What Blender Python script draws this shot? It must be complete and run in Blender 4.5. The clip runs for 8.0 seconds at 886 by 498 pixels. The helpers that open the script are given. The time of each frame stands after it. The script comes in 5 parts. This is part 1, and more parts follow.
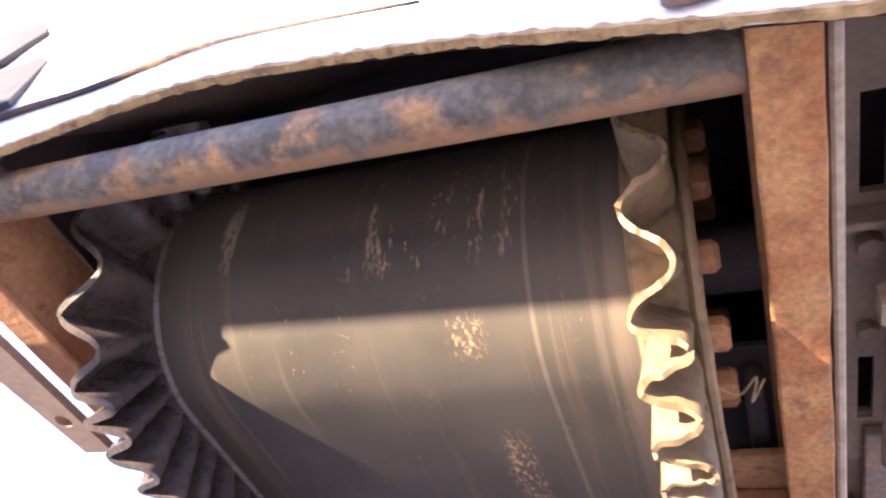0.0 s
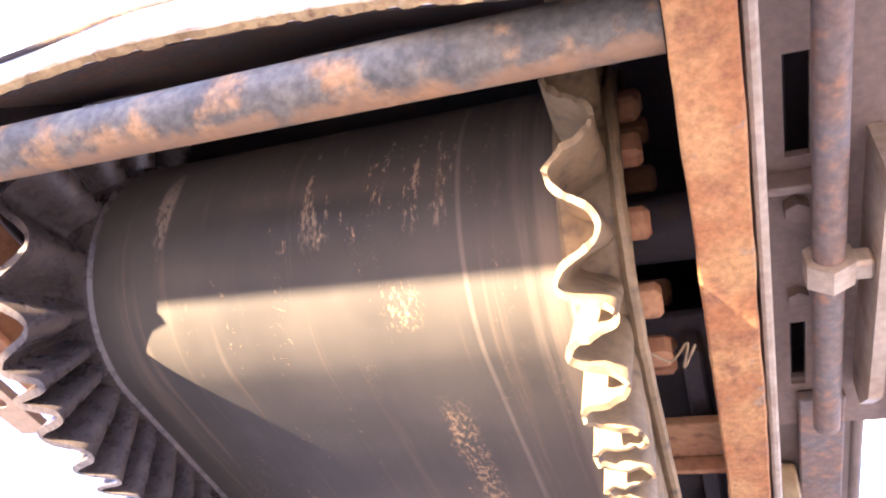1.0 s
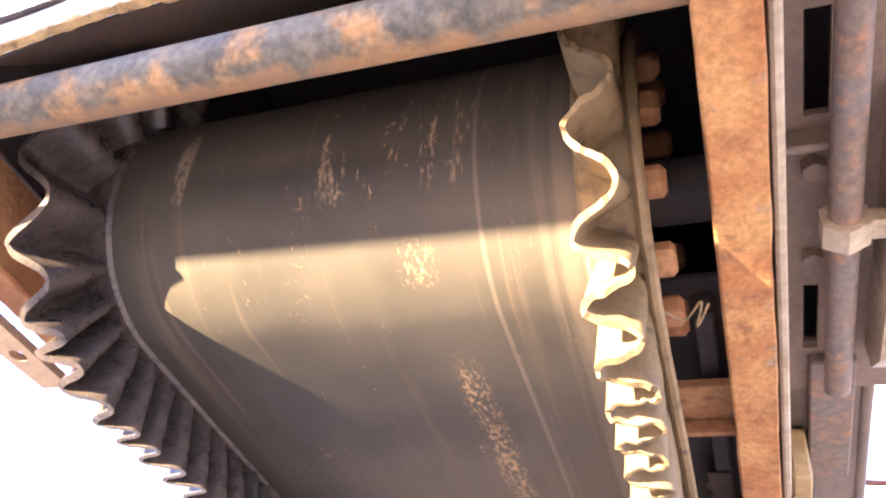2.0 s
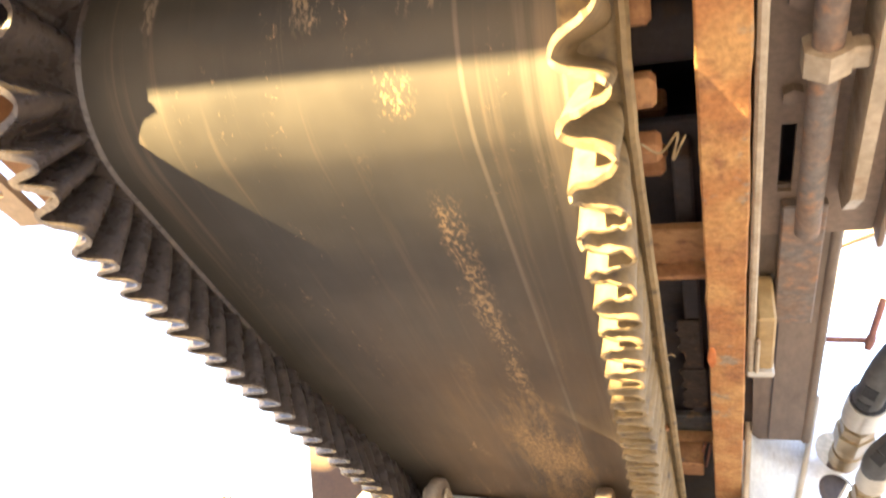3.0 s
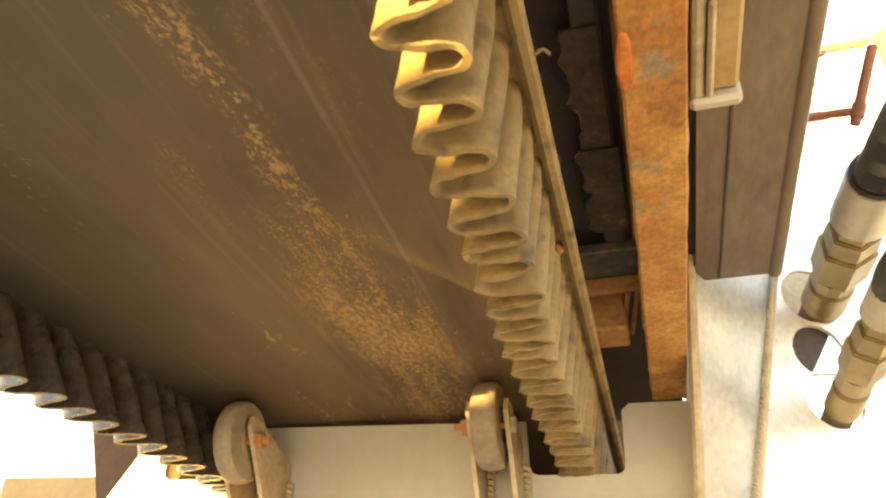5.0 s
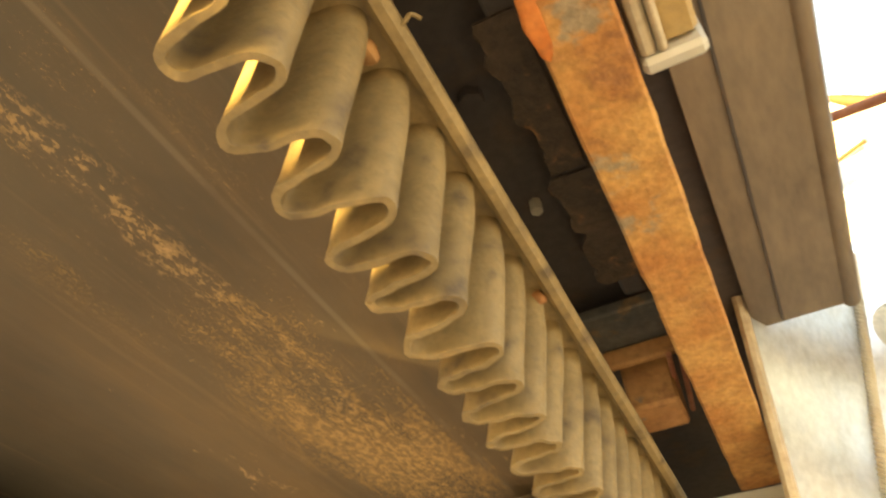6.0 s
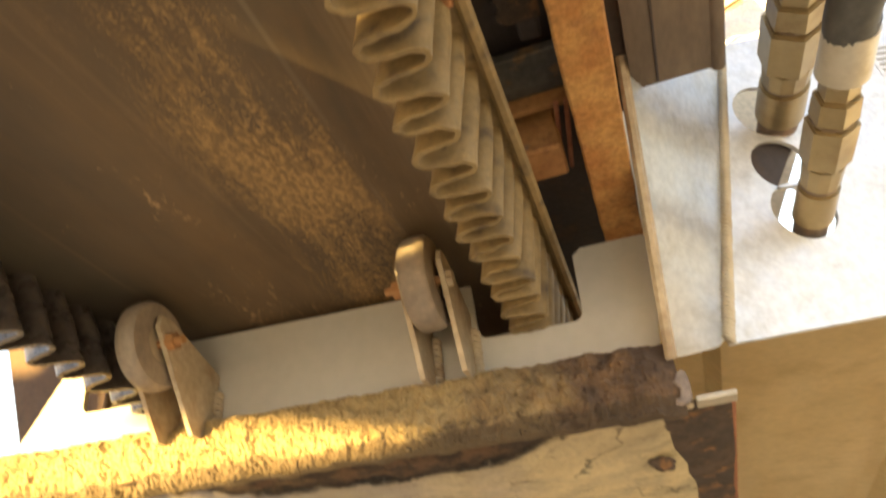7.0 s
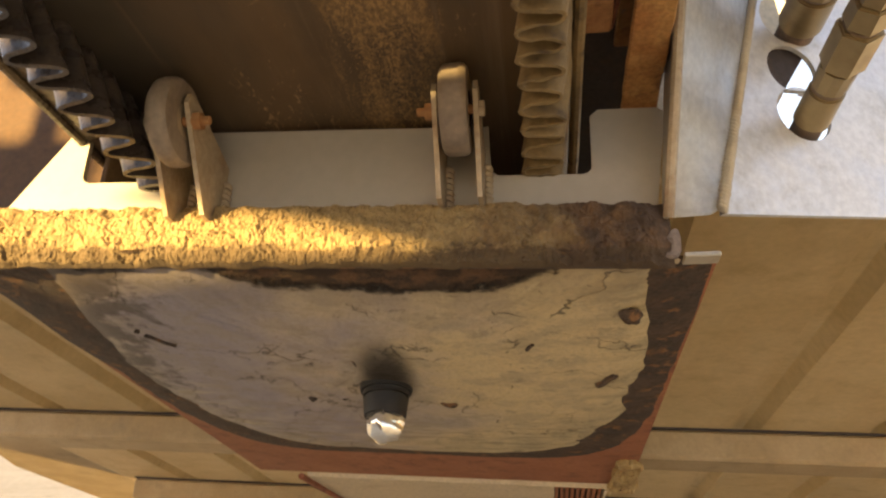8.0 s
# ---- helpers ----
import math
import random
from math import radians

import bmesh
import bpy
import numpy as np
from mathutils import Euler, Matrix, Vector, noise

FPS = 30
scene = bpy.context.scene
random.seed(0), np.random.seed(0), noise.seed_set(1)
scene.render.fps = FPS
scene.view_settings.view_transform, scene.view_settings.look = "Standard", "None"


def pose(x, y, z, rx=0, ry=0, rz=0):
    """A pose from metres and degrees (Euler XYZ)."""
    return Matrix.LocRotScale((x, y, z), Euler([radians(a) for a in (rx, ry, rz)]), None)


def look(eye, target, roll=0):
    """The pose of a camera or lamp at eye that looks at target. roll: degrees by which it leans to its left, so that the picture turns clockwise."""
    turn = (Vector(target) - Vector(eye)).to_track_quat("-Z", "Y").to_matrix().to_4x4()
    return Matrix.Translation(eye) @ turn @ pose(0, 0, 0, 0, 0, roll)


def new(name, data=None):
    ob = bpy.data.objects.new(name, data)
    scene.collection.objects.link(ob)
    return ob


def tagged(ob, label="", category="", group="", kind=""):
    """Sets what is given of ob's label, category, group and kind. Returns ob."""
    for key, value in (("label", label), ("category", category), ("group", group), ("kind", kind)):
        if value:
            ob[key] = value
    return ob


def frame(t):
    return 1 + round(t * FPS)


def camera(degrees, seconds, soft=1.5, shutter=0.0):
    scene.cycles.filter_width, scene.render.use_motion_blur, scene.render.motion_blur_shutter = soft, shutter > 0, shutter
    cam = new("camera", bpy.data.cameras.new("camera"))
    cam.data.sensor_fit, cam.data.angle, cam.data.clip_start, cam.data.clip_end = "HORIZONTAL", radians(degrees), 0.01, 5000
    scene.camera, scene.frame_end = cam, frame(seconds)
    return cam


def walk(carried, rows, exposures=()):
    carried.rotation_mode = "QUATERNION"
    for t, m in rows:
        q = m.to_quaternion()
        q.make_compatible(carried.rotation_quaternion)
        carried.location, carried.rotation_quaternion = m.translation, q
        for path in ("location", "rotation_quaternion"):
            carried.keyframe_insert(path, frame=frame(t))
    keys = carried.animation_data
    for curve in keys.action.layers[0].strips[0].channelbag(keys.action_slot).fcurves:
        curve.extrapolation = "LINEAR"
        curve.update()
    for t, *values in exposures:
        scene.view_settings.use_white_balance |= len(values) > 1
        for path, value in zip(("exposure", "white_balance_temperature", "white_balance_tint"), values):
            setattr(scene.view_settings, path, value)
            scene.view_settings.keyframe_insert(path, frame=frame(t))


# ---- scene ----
# The conveyor's own axes: x across the belt, y down along its return strand, z square to the belt.
# The whole machine leans: its return strand falls away from the camera by INCLINE degrees.
INCLINE, LIFT = 14.0, 1.62
LEAN = pose(0, 0, LIFT, -INCLINE, 0, 0)

cam = camera(60.98, 8.0, soft=2.1, shutter=0.3)
PATH = [
    (0, (0.0963, 0.1995, -0.0175), (-0.2537, 0.8052, 0.6969), 14.58),
    (0.5, (0.1146, 0.2155, -0.0124), (-0.1944, 0.8447, 0.7008), 11.43),
    (1, (0.1234, 0.2245, -0.0185), (-0.1924, 0.8560, 0.6897), 11.61),
    (2.3, (0.1158, 0.2336, -0.0390), (-0.2169, 0.9019, 0.6264), 12.17),
    (2.5, (0.1185, 0.2338, -0.0391), (-0.2122, 0.9282, 0.6001), 11.21),
    (3, (0.1229, 0.2714, -0.0740), (-0.2043, 1.0204, 0.5022), 11.39),
    (3.5, (0.1034, 0.3168, -0.1358), (-0.1821, 1.0947, 0.4242), 8.92),
    (4, (0.1188, 0.4405, -0.1230), (-0.1778, 1.2497, 0.3841), 6.41),
    (4.3, (0.1357, 0.5919, -0.0447), (-0.1290, 1.4179, 0.4530), 5.84),
    (4.5, (0.1493, 0.6695, 0.0111), (-0.1195, 1.4919, 0.5123), 5.07),
    (4.7, (0.1104, 0.7265, 0.0327), (-0.1251, 1.5488, 0.5508), 3.01),
    (5.8, (0.1389, 0.9714, 0.1085), (-0.1583, 1.6621, 0.7677), -2.00),
    (6, (0.1606, 0.9749, 0.0879), (-0.1378, 1.6353, 0.7769), -2.84),
    (6.5, (0.1723, 0.9780, 0.0316), (-0.0908, 1.6773, 0.6962), -6.56),
    (7, (0.1243, 1.0024, -0.0256), (-0.0840, 1.8193, 0.5123), -6.58),
    (7.5, (0.0638, 0.9878, -0.0676), (-0.0794, 1.8678, 0.3853), -3.25),
    (7.6, (0.0505, 0.9901, -0.0956), (-0.0903, 1.8682, 0.3618), -2.44),
    (8, (0.0180, 0.9789, -0.1177), (-0.1085, 1.8762, 0.3054), 0.99),
]
EXPOSURES = [(0.0, 3.5, 4700, 42), (0.5, 4.22, 4650, 44), (1.2, 4.42, 4800, 42), (2.6, 4.22, 5300, 30), (3.5, 4.1, 6100, 16), (4.0, 4.0, 6800, 16), (4.7, 3.78, 7900, 14), (5.8, 3.88, 8150, 8), (6.5, 4.05, 7200, 12), (7.0, 3.25, 7200, 16), (8.0, 2.45, 7050, 22)]
walk(cam, [(t, LEAN @ look(eye, target, roll)) for t, eye, target, roll in PATH], EXPOSURES)

# ---- light: a low warm sun behind the camera, and the open sky ----
SUN_WAY = (LEAN.to_3x3() @ Vector((0.62, 1.0, 0.10))).normalized()   # the way the light travels
SUN_UP = math.asin(-SUN_WAY.z)
world = bpy.data.worlds.new("sky")
scene.world = world
world.use_nodes = True
wn = world.node_tree.nodes
sky = wn.new("ShaderNodeTexSky")
sky.sky_type, sky.sun_disc = "NISHITA", False
sky.sun_elevation = SUN_UP
sky.sun_rotation = math.atan2(-SUN_WAY.x, -SUN_WAY.y)
sky.air_density, sky.dust_density = 1.0, 0.5
wn["Background"].inputs["Strength"].default_value = 0.05
# a bright even haze over the whole sky
haze = wn.new("ShaderNodeMix")
haze.data_type, haze.blend_type = "RGBA", "ADD"
haze.inputs[0].default_value, haze.inputs[7].default_value = 1.0, (1.95, 2.1, 2.4, 1)
world.node_tree.links.new(sky.outputs[0], haze.inputs[6])
world.node_tree.links.new(haze.outputs[2], wn["Background"].inputs["Color"])
sun = new("sun", bpy.data.lights.new("sun", "SUN"))
sun.data.energy, sun.data.angle, sun.data.color = 4.3, radians(0.5), (1.0, 0.74, 0.27)
sun.matrix_world = look((0, 0, 0), SUN_WAY)


# ---- materials ----
def shader(name, rough, metal=0.0):
    m = bpy.data.materials.new(name)
    m.use_nodes = True
    nt = m.node_tree
    b = nt.nodes["Principled BSDF"]
    b.inputs["Roughness"].default_value, b.inputs["Metallic"].default_value = rough, metal
    co = nt.nodes.new("ShaderNodeTexCoord")
    return m, nt, b, co


def noise_node(nt, co, scale, detail=6.0, stretch=(1, 1, 1), rough=0.6):
    mp = nt.nodes.new("ShaderNodeMapping")
    mp.inputs["Scale"].default_value = stretch
    nt.links.new(co.outputs["Object"], mp.inputs["Vector"])
    n = nt.nodes.new("ShaderNodeTexNoise")
    n.inputs["Scale"].default_value, n.inputs["Detail"].default_value, n.inputs["Roughness"].default_value = scale, detail, rough
    nt.links.new(mp.outputs[0], n.inputs["Vector"])
    return n.outputs["Fac"]


def band(nt, value, lo, hi):
    r = nt.nodes.new("ShaderNodeMapRange")
    r.interpolation_type = "SMOOTHSTEP"
    r.inputs["From Min"].default_value, r.inputs["From Max"].default_value = lo, hi
    nt.links.new(value, r.inputs["Value"])
    return r.outputs[0]


def calc(nt, op, a, b):
    n = nt.nodes.new("ShaderNodeMath")
    n.operation = op
    for k, v in enumerate((a, b)):
        if isinstance(v, (int, float)):
            n.inputs[k].default_value = v
        else:
            nt.links.new(v, n.inputs[k])
    return n.outputs[0]


def mix(nt, fac, a, b):
    n = nt.nodes.new("ShaderNodeMix")
    n.data_type = "RGBA"
    if isinstance(fac, (int, float)):
        n.inputs[0].default_value = fac
    else:
        nt.links.new(fac, n.inputs[0])
    for k, v in ((6, a), (7, b)):
        if isinstance(v, tuple):
            n.inputs[k].default_value = (*v, 1)
        else:
            nt.links.new(v, n.inputs[k])
    return n.outputs[2]


def bump(nt, b, height, strength, depth):
    n = nt.nodes.new("ShaderNodeBump")
    n.inputs["Strength"].default_value, n.inputs["Distance"].default_value = strength, depth
    nt.links.new(height, n.inputs["Height"])
    nt.links.new(n.outputs[0], b.inputs["Normal"])


def worn(name, base, second, patch, rough=0.7, metal=0.0, scale=9.0, lo=0.36, hi=0.66, fine=120.0, relief=0.0015, stretch=(1, 1, 1), patch_scale=22.0, plo=0.50, phi=0.74, extra=None, grit=0.16, chips=(26.0, 0.66, 0.72)):
    """Two tones mottled at a large scale, a third in patches, and a fine grain with relief."""
    m, nt, b, co = shader(name, rough, metal)
    big = noise_node(nt, co, scale, 5, stretch)
    mid = noise_node(nt, co, patch_scale, 8, stretch)
    grain = noise_node(nt, co, fine, 4, stretch)
    col = mix(nt, band(nt, big, lo, hi), base, second)
    col = mix(nt, band(nt, mid, plo, phi), col, patch)
    if extra:
        col = mix(nt, calc(nt, "MULTIPLY", band(nt, noise_node(nt, co, chips[0], 5), chips[1], chips[2]), 0.7), col, extra)
    dark = mix(nt, band(nt, grain, 0.25, 0.75), (1 - grit,) * 3, (1 + grit * 0.85,) * 3)
    mul = nt.nodes.new("ShaderNodeMix")
    mul.data_type, mul.blend_type = "RGBA", "MULTIPLY"
    mul.inputs[0].default_value = 1.0
    nt.links.new(col, mul.inputs[6])
    nt.links.new(dark, mul.inputs[7])
    nt.links.new(mul.outputs[2], b.inputs["Base Color"])
    r = nt.nodes.new("ShaderNodeMapRange")
    r.inputs["To Min"].default_value, r.inputs["To Max"].default_value = rough - 0.12, min(1.0, rough + 0.15)
    nt.links.new(mid, r.inputs["Value"])
    nt.links.new(r.outputs[0], b.inputs["Roughness"])
    bump(nt, b, calc(nt, "ADD", mid, calc(nt, "MULTIPLY", grain, 0.5)), 0.6, relief)
    return m


RUST = worn("rusty_painted_steel", (0.28, 0.125, 0.05), (0.37, 0.20, 0.08), (0.19, 0.09, 0.045), 0.8, scale=9, patch_scale=55, plo=0.52, phi=0.74, relief=0.003, extra=(0.13, 0.135, 0.135))
BEAMRUST = worn("flaking_orange_rust", (0.34, 0.142, 0.042), (0.44, 0.240, 0.080), (0.24, 0.108, 0.046), 0.85, scale=15, patch_scale=34, fine=200, plo=0.50, phi=0.74, relief=0.005, extra=(0.20, 0.195, 0.155), grit=0.25, chips=(13.0, 0.58, 0.64))
FLAKE = worn("bright_orange_rust", (0.44, 0.130, 0.030), (0.52, 0.175, 0.045), (0.25, 0.085, 0.03), 0.9, scale=40, patch_scale=80, relief=0.002)
PIPE = worn("blotched_steel", (0.082, 0.077, 0.064), (0.140, 0.124, 0.092), (0.32, 0.185, 0.075), 0.78, 0.0, scale=28, patch_scale=22, plo=0.49, phi=0.68, grit=0.32, relief=0.003)
nt = PIPE.node_tree
b = nt.nodes["Principled BSDF"]
co = nt.nodes["Texture Coordinate"]
skin = b.inputs["Base Color"].links[0].from_socket
sep = nt.nodes.new("ShaderNodeSeparateXYZ")
nt.links.new(co.outputs["Normal"], sep.inputs[0])
under = calc(nt, "ADD", calc(nt, "MULTIPLY", sep.outputs[1], 0.55), calc(nt, "MULTIPLY", sep.outputs[2], -0.83))
rust_line = band(nt, calc(nt, "ADD", under, calc(nt, "MULTIPLY", noise_node(nt, co, 26, 6), 0.9)), 1.22, 1.46)
nt.links.new(mix(nt, calc(nt, "MULTIPLY", rust_line, 0.75), skin, (0.29, 0.165, 0.070)), b.inputs["Base Color"])
GREYBAR = worn("dark_grey_worn_steel", (0.060, 0.060, 0.062), (0.100, 0.096, 0.090), (0.17, 0.11, 0.065), 0.6, 0.1, scale=22, patch_scale=40, plo=0.54, phi=0.66, grit=0.25)
RODRUST = worn("rusty_brown_rod", (0.19, 0.125, 0.085), (0.15, 0.13, 0.115), (0.27, 0.14, 0.07), 0.65, scale=20, patch_scale=60, grit=0.25)
# darker copy of the brown steel: the channel's shade is put into its colour
CHANNEL = worn("shaded_brown_steel", (0.105, 0.078, 0.058), (0.170, 0.128, 0.092), (0.055, 0.040, 0.031), 0.5, scale=7, patch_scale=12, stretch=(1, 0.3, 1), relief=0.0006)
SHOE = worn("ochre_worn_steel", (0.30, 0.195, 0.075), (0.36, 0.25, 0.11), (0.22, 0.135, 0.055), 0.55, scale=16, patch_scale=30, relief=0.0008)
BROWN = worn("brown_painted_steel", (0.195, 0.140, 0.100), (0.225, 0.163, 0.115), (0.16, 0.11, 0.082), 0.55, scale=5, patch_scale=9, relief=0.0006)
# even dark tone for the drum, inner plates and gaps
DARK = worn("dark_steel", (0.045, 0.038, 0.042), (0.060, 0.048, 0.045), (0.08, 0.052, 0.036), 0.75, scale=8)
GALV = worn("dusty_galvanised_steel", (0.42, 0.395, 0.35), (0.45, 0.43, 0.385), (0.40, 0.365, 0.31), 0.55, 0.3, scale=2.5, patch_scale=3, fine=60, relief=0.0001, lo=0.3, hi=0.7, plo=0.4, phi=0.85, grit=0.035)
BRIGHT = worn("bright_galvanised_steel", (0.69, 0.725, 0.775), (0.76, 0.755, 0.735), (0.47, 0.45, 0.40), 0.36, 0.35, scale=7, patch_scale=17, fine=110, relief=0.0001, lo=0.38, hi=0.62, plo=0.50, phi=0.80, grit=0.10)
HOOD = worn("pale_painted_sheet", (0.74, 0.74, 0.76), (0.80, 0.79, 0.78), (0.66, 0.66, 0.70), 0.5, scale=6)
# grey bracket sheet with its shade put into a near-black colour
SHADED_SHEET = worn("shaded_grey_sheet", (0.030, 0.029, 0.028), (0.038, 0.036, 0.034), (0.022, 0.021, 0.020), 0.7, scale=10, grit=0.08)
CRUST = worn("rust_crusted_edge", (0.30, 0.20, 0.085), (0.42, 0.30, 0.13), (0.15, 0.08, 0.04), 0.95, scale=40, patch_scale=90, relief=0.003)
DUST = worn("caked_yellow_dust", (0.27, 0.19, 0.09), (0.33, 0.24, 0.118), (0.19, 0.125, 0.055), 0.97, scale=12, patch_scale=34, fine=260, relief=0.004, plo=0.56, phi=0.70)
nt = DUST.node_tree
b = nt.nodes["Principled BSDF"]
dry = b.inputs["Base Color"].links[0].from_socket
co = nt.nodes["Texture Coordinate"]
sep = nt.nodes.new("ShaderNodeSeparateXYZ")
nt.links.new(co.outputs["Object"], sep.inputs[0])
# dark brown towards +x: soil, and the shade on that end put into the colour
dark_end = band(nt, calc(nt, "ADD", sep.outputs[0], calc(nt, "MULTIPLY", noise_node(nt, co, 16, 6), 0.35)), 0.10, 0.27)
pits = band(nt, noise_node(nt, co, 48, 4), 0.62, 0.72)
end_tone = mix(nt, band(nt, noise_node(nt, co, 30, 5), 0.4, 0.65), (0.065, 0.042, 0.030), (0.15, 0.09, 0.05))
# darker towards the bottom: crust, with the overhang's shade put into the colour
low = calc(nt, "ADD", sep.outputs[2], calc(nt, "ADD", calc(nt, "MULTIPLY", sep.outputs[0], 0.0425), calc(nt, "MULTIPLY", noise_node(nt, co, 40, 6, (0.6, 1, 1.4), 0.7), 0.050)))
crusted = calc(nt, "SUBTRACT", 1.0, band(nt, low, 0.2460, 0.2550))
dry = mix(nt, calc(nt, "MULTIPLY", crusted, 0.8), mix(nt, dark_end, dry, end_tone), (0.060, 0.040, 0.024))
nt.links.new(mix(nt, calc(nt, "MULTIPLY", pits, 0.6), dry, (0.10, 0.06, 0.03)), b.inputs["Base Color"])
SOIL = worn("dark_caked_soil", (0.042, 0.029, 0.022), (0.075, 0.048, 0.032), (0.17, 0.085, 0.036), 0.75, scale=18, patch_scale=30, plo=0.54, phi=0.66, relief=0.006, grit=0.3)
OCHRE = worn("ochre_dusty_steel", (0.075, 0.037, 0.013), (0.095, 0.048, 0.017), (0.055, 0.026, 0.011), 0.7, scale=6, relief=0.0006)
PALE = worn("pale_beige_sheet", (0.60, 0.49, 0.33), (0.64, 0.53, 0.37), (0.54, 0.43, 0.28), 0.6, scale=4, patch_scale=8, relief=0.0003)
PRIMER = worn("red_oxide_steel", (0.29, 0.108, 0.052), (0.34, 0.135, 0.065), (0.19, 0.075, 0.045), 0.65, scale=9)
DECKING = worn("tan_dusty_decking", (0.56, 0.415, 0.215), (0.61, 0.46, 0.25), (0.50, 0.365, 0.185), 0.5, scale=5, patch_scale=14, fine=70, relief=0.0004, grit=0.07)
JOIST = worn("dull_brown_steel", (0.37, 0.275, 0.155), (0.43, 0.33, 0.20), (0.30, 0.235, 0.15), 0.6, scale=6, patch_scale=10, relief=0.0004, grit=0.08)
BRACKET = worn("tan_scuffed_steel", (0.36, 0.29, 0.20), (0.44, 0.36, 0.26), (0.28, 0.19, 0.12), 0.55, 0.2, scale=18, relief=0.0008)
HOOK = worn("greyish_pink_steel", (0.19, 0.15, 0.13), (0.25, 0.20, 0.17), (0.17, 0.12, 0.10), 0.5, 0.1, scale=30, patch_scale=70, relief=0.0008)
TYRE = worn("grey_polyurethane", (0.21, 0.165, 0.125), (0.26, 0.21, 0.16), (0.16, 0.125, 0.10), 0.55, scale=20, relief=0.0006)
ZINC = worn("yellowed_zinc_fitting", (0.31, 0.235, 0.125), (0.36, 0.28, 0.155), (0.24, 0.165, 0.085), 0.36, 0.6, scale=14, patch_scale=18, relief=0.0002, grit=0.05)
FERRULE = worn("pale_zinc_sleeve", (0.52, 0.475, 0.385), (0.58, 0.54, 0.45), (0.42, 0.36, 0.27), 0.4, 0.5, scale=14, patch_scale=18, relief=0.0002, grit=0.05)
HOSE = worn("black_rubber_hose", (0.05, 0.05, 0.05), (0.07, 0.07, 0.068), (0.11, 0.105, 0.095), 0.55, scale=25, relief=0.0005)
PRINT = worn("worn_black_print", (0.012, 0.012, 0.013), (0.018, 0.018, 0.018), (0.03, 0.03, 0.03), 0.6, scale=60)
BLACK = worn("greasy_black_steel", (0.007, 0.006, 0.006), (0.011, 0.010, 0.009), (0.030, 0.023, 0.018), 0.48, 0.0, scale=40)
COPPER = worn("rusty_thin_pipe", (0.28, 0.10, 0.055), (0.34, 0.14, 0.08), (0.2, 0.08, 0.05), 0.6, 0.2, scale=30)
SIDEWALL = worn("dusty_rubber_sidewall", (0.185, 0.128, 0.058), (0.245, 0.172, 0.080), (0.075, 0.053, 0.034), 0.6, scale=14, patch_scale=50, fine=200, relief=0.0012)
# darker, glossier tone for the far sidewall, its strip and bead
FARWALL = worn("dark_rubber_sidewall", (0.050, 0.041, 0.038), (0.066, 0.053, 0.047), (0.105, 0.082, 0.064), 0.27, scale=14, patch_scale=50, fine=200, relief=0.0010)
GROUND = worn("pale_sandy_ground", (0.46, 0.39, 0.29), (0.52, 0.45, 0.34), (0.38, 0.31, 0.22), 0.95, scale=0.35, patch_scale=1.3, fine=9.0, relief=0.02)
m, nt, b, co = shader("clear_glass_bulb", 0.06)
b.inputs["Base Color"].default_value = (0.95, 0.93, 0.86, 1)
b.inputs["Metallic"].default_value = 0.9
CHROME = m

# dried mud: lilac grey to khaki, brushed by the flow, dark soil round its rim and along the lip, cracks, a dark patch
# round the plug
m, nt, b, co = shader("dried_grey_mud", 0.5)
sep = nt.nodes.new("ShaderNodeSeparateXYZ")
nt.links.new(co.outputs["Object"], sep.inputs[0])
X, Y = sep.outputs[0], sep.outputs[1]


def ease(centre, wide):
    d = calc(nt, "ABSOLUTE", calc(nt, "SUBTRACT", X, centre), 0.0)
    return calc(nt, "SUBTRACT", 1.0, band(nt, d, wide * 0.4, wide))


def scaled(v, centre, by):
    return calc(nt, "MULTIPLY", calc(nt, "SUBTRACT", v, centre), by)


big = noise_node(nt, co, 4.0, 5)
mid = noise_node(nt, co, 15, 8, (1, 1.2, 1), 0.66)
ragged = noise_node(nt, co, 34, 7, (1, 1, 1), 0.7)
brush = noise_node(nt, co, 30, 7, (0.28, 1.7, 1), 0.65)
grain = noise_node(nt, co, 150, 5, (1, 1, 1), 0.7)
dots = noise_node(nt, co, 85, 3)
rough_rim = calc(nt, "ADD", scaled(big, 0.5, 0.8), calc(nt, "ADD", scaled(mid, 0.5, 0.8), scaled(ragged, 0.5, 0.8)))
rim = calc(nt, "ADD", calc(nt, "POWER", calc(nt, "ABSOLUTE", scaled(X, -0.245, 2.40), 0.0), 3.0), calc(nt, "POWER", calc(nt, "ABSOLUTE", scaled(Y, 1.70, 1.111), 0.0), 3.0))
# lilac towards -x is the sky's blue light put into the mud's colour
col = mix(nt, band(nt, calc(nt, "ADD", X, scaled(big, 0.5, 0.8)), -0.44, -0.06), (0.295, 0.275, 0.320), (0.60, 0.485, 0.285))
col = mix(nt, calc(nt, "MULTIPLY", band(nt, mid, 0.46, 0.58), 0.42), col, (0.29, 0.250, 0.185))
col = mix(nt, calc(nt, "MULTIPLY", band(nt, calc(nt, "ADD", rim, rough_rim), 0.45, 0.95), 0.30), col, (0.36, 0.315, 0.180))
col = mix(nt, calc(nt, "MULTIPLY", calc(nt, "MULTIPLY", band(nt, brush, 0.50, 0.60), calc(nt, "MAXIMUM", calc(nt, "MULTIPLY", band(nt, rim, 0.25, 0.75), 0.6), band(nt, Y, 2.20, 2.38))), 0.50), col, (0.23, 0.190, 0.125))
col = mix(nt, calc(nt, "MULTIPLY", calc(nt, "MULTIPLY", band(nt, brush, 0.49, 0.40), band(nt, rim, 0.25, 0.6)), 0.30), col, (0.66, 0.57, 0.38))
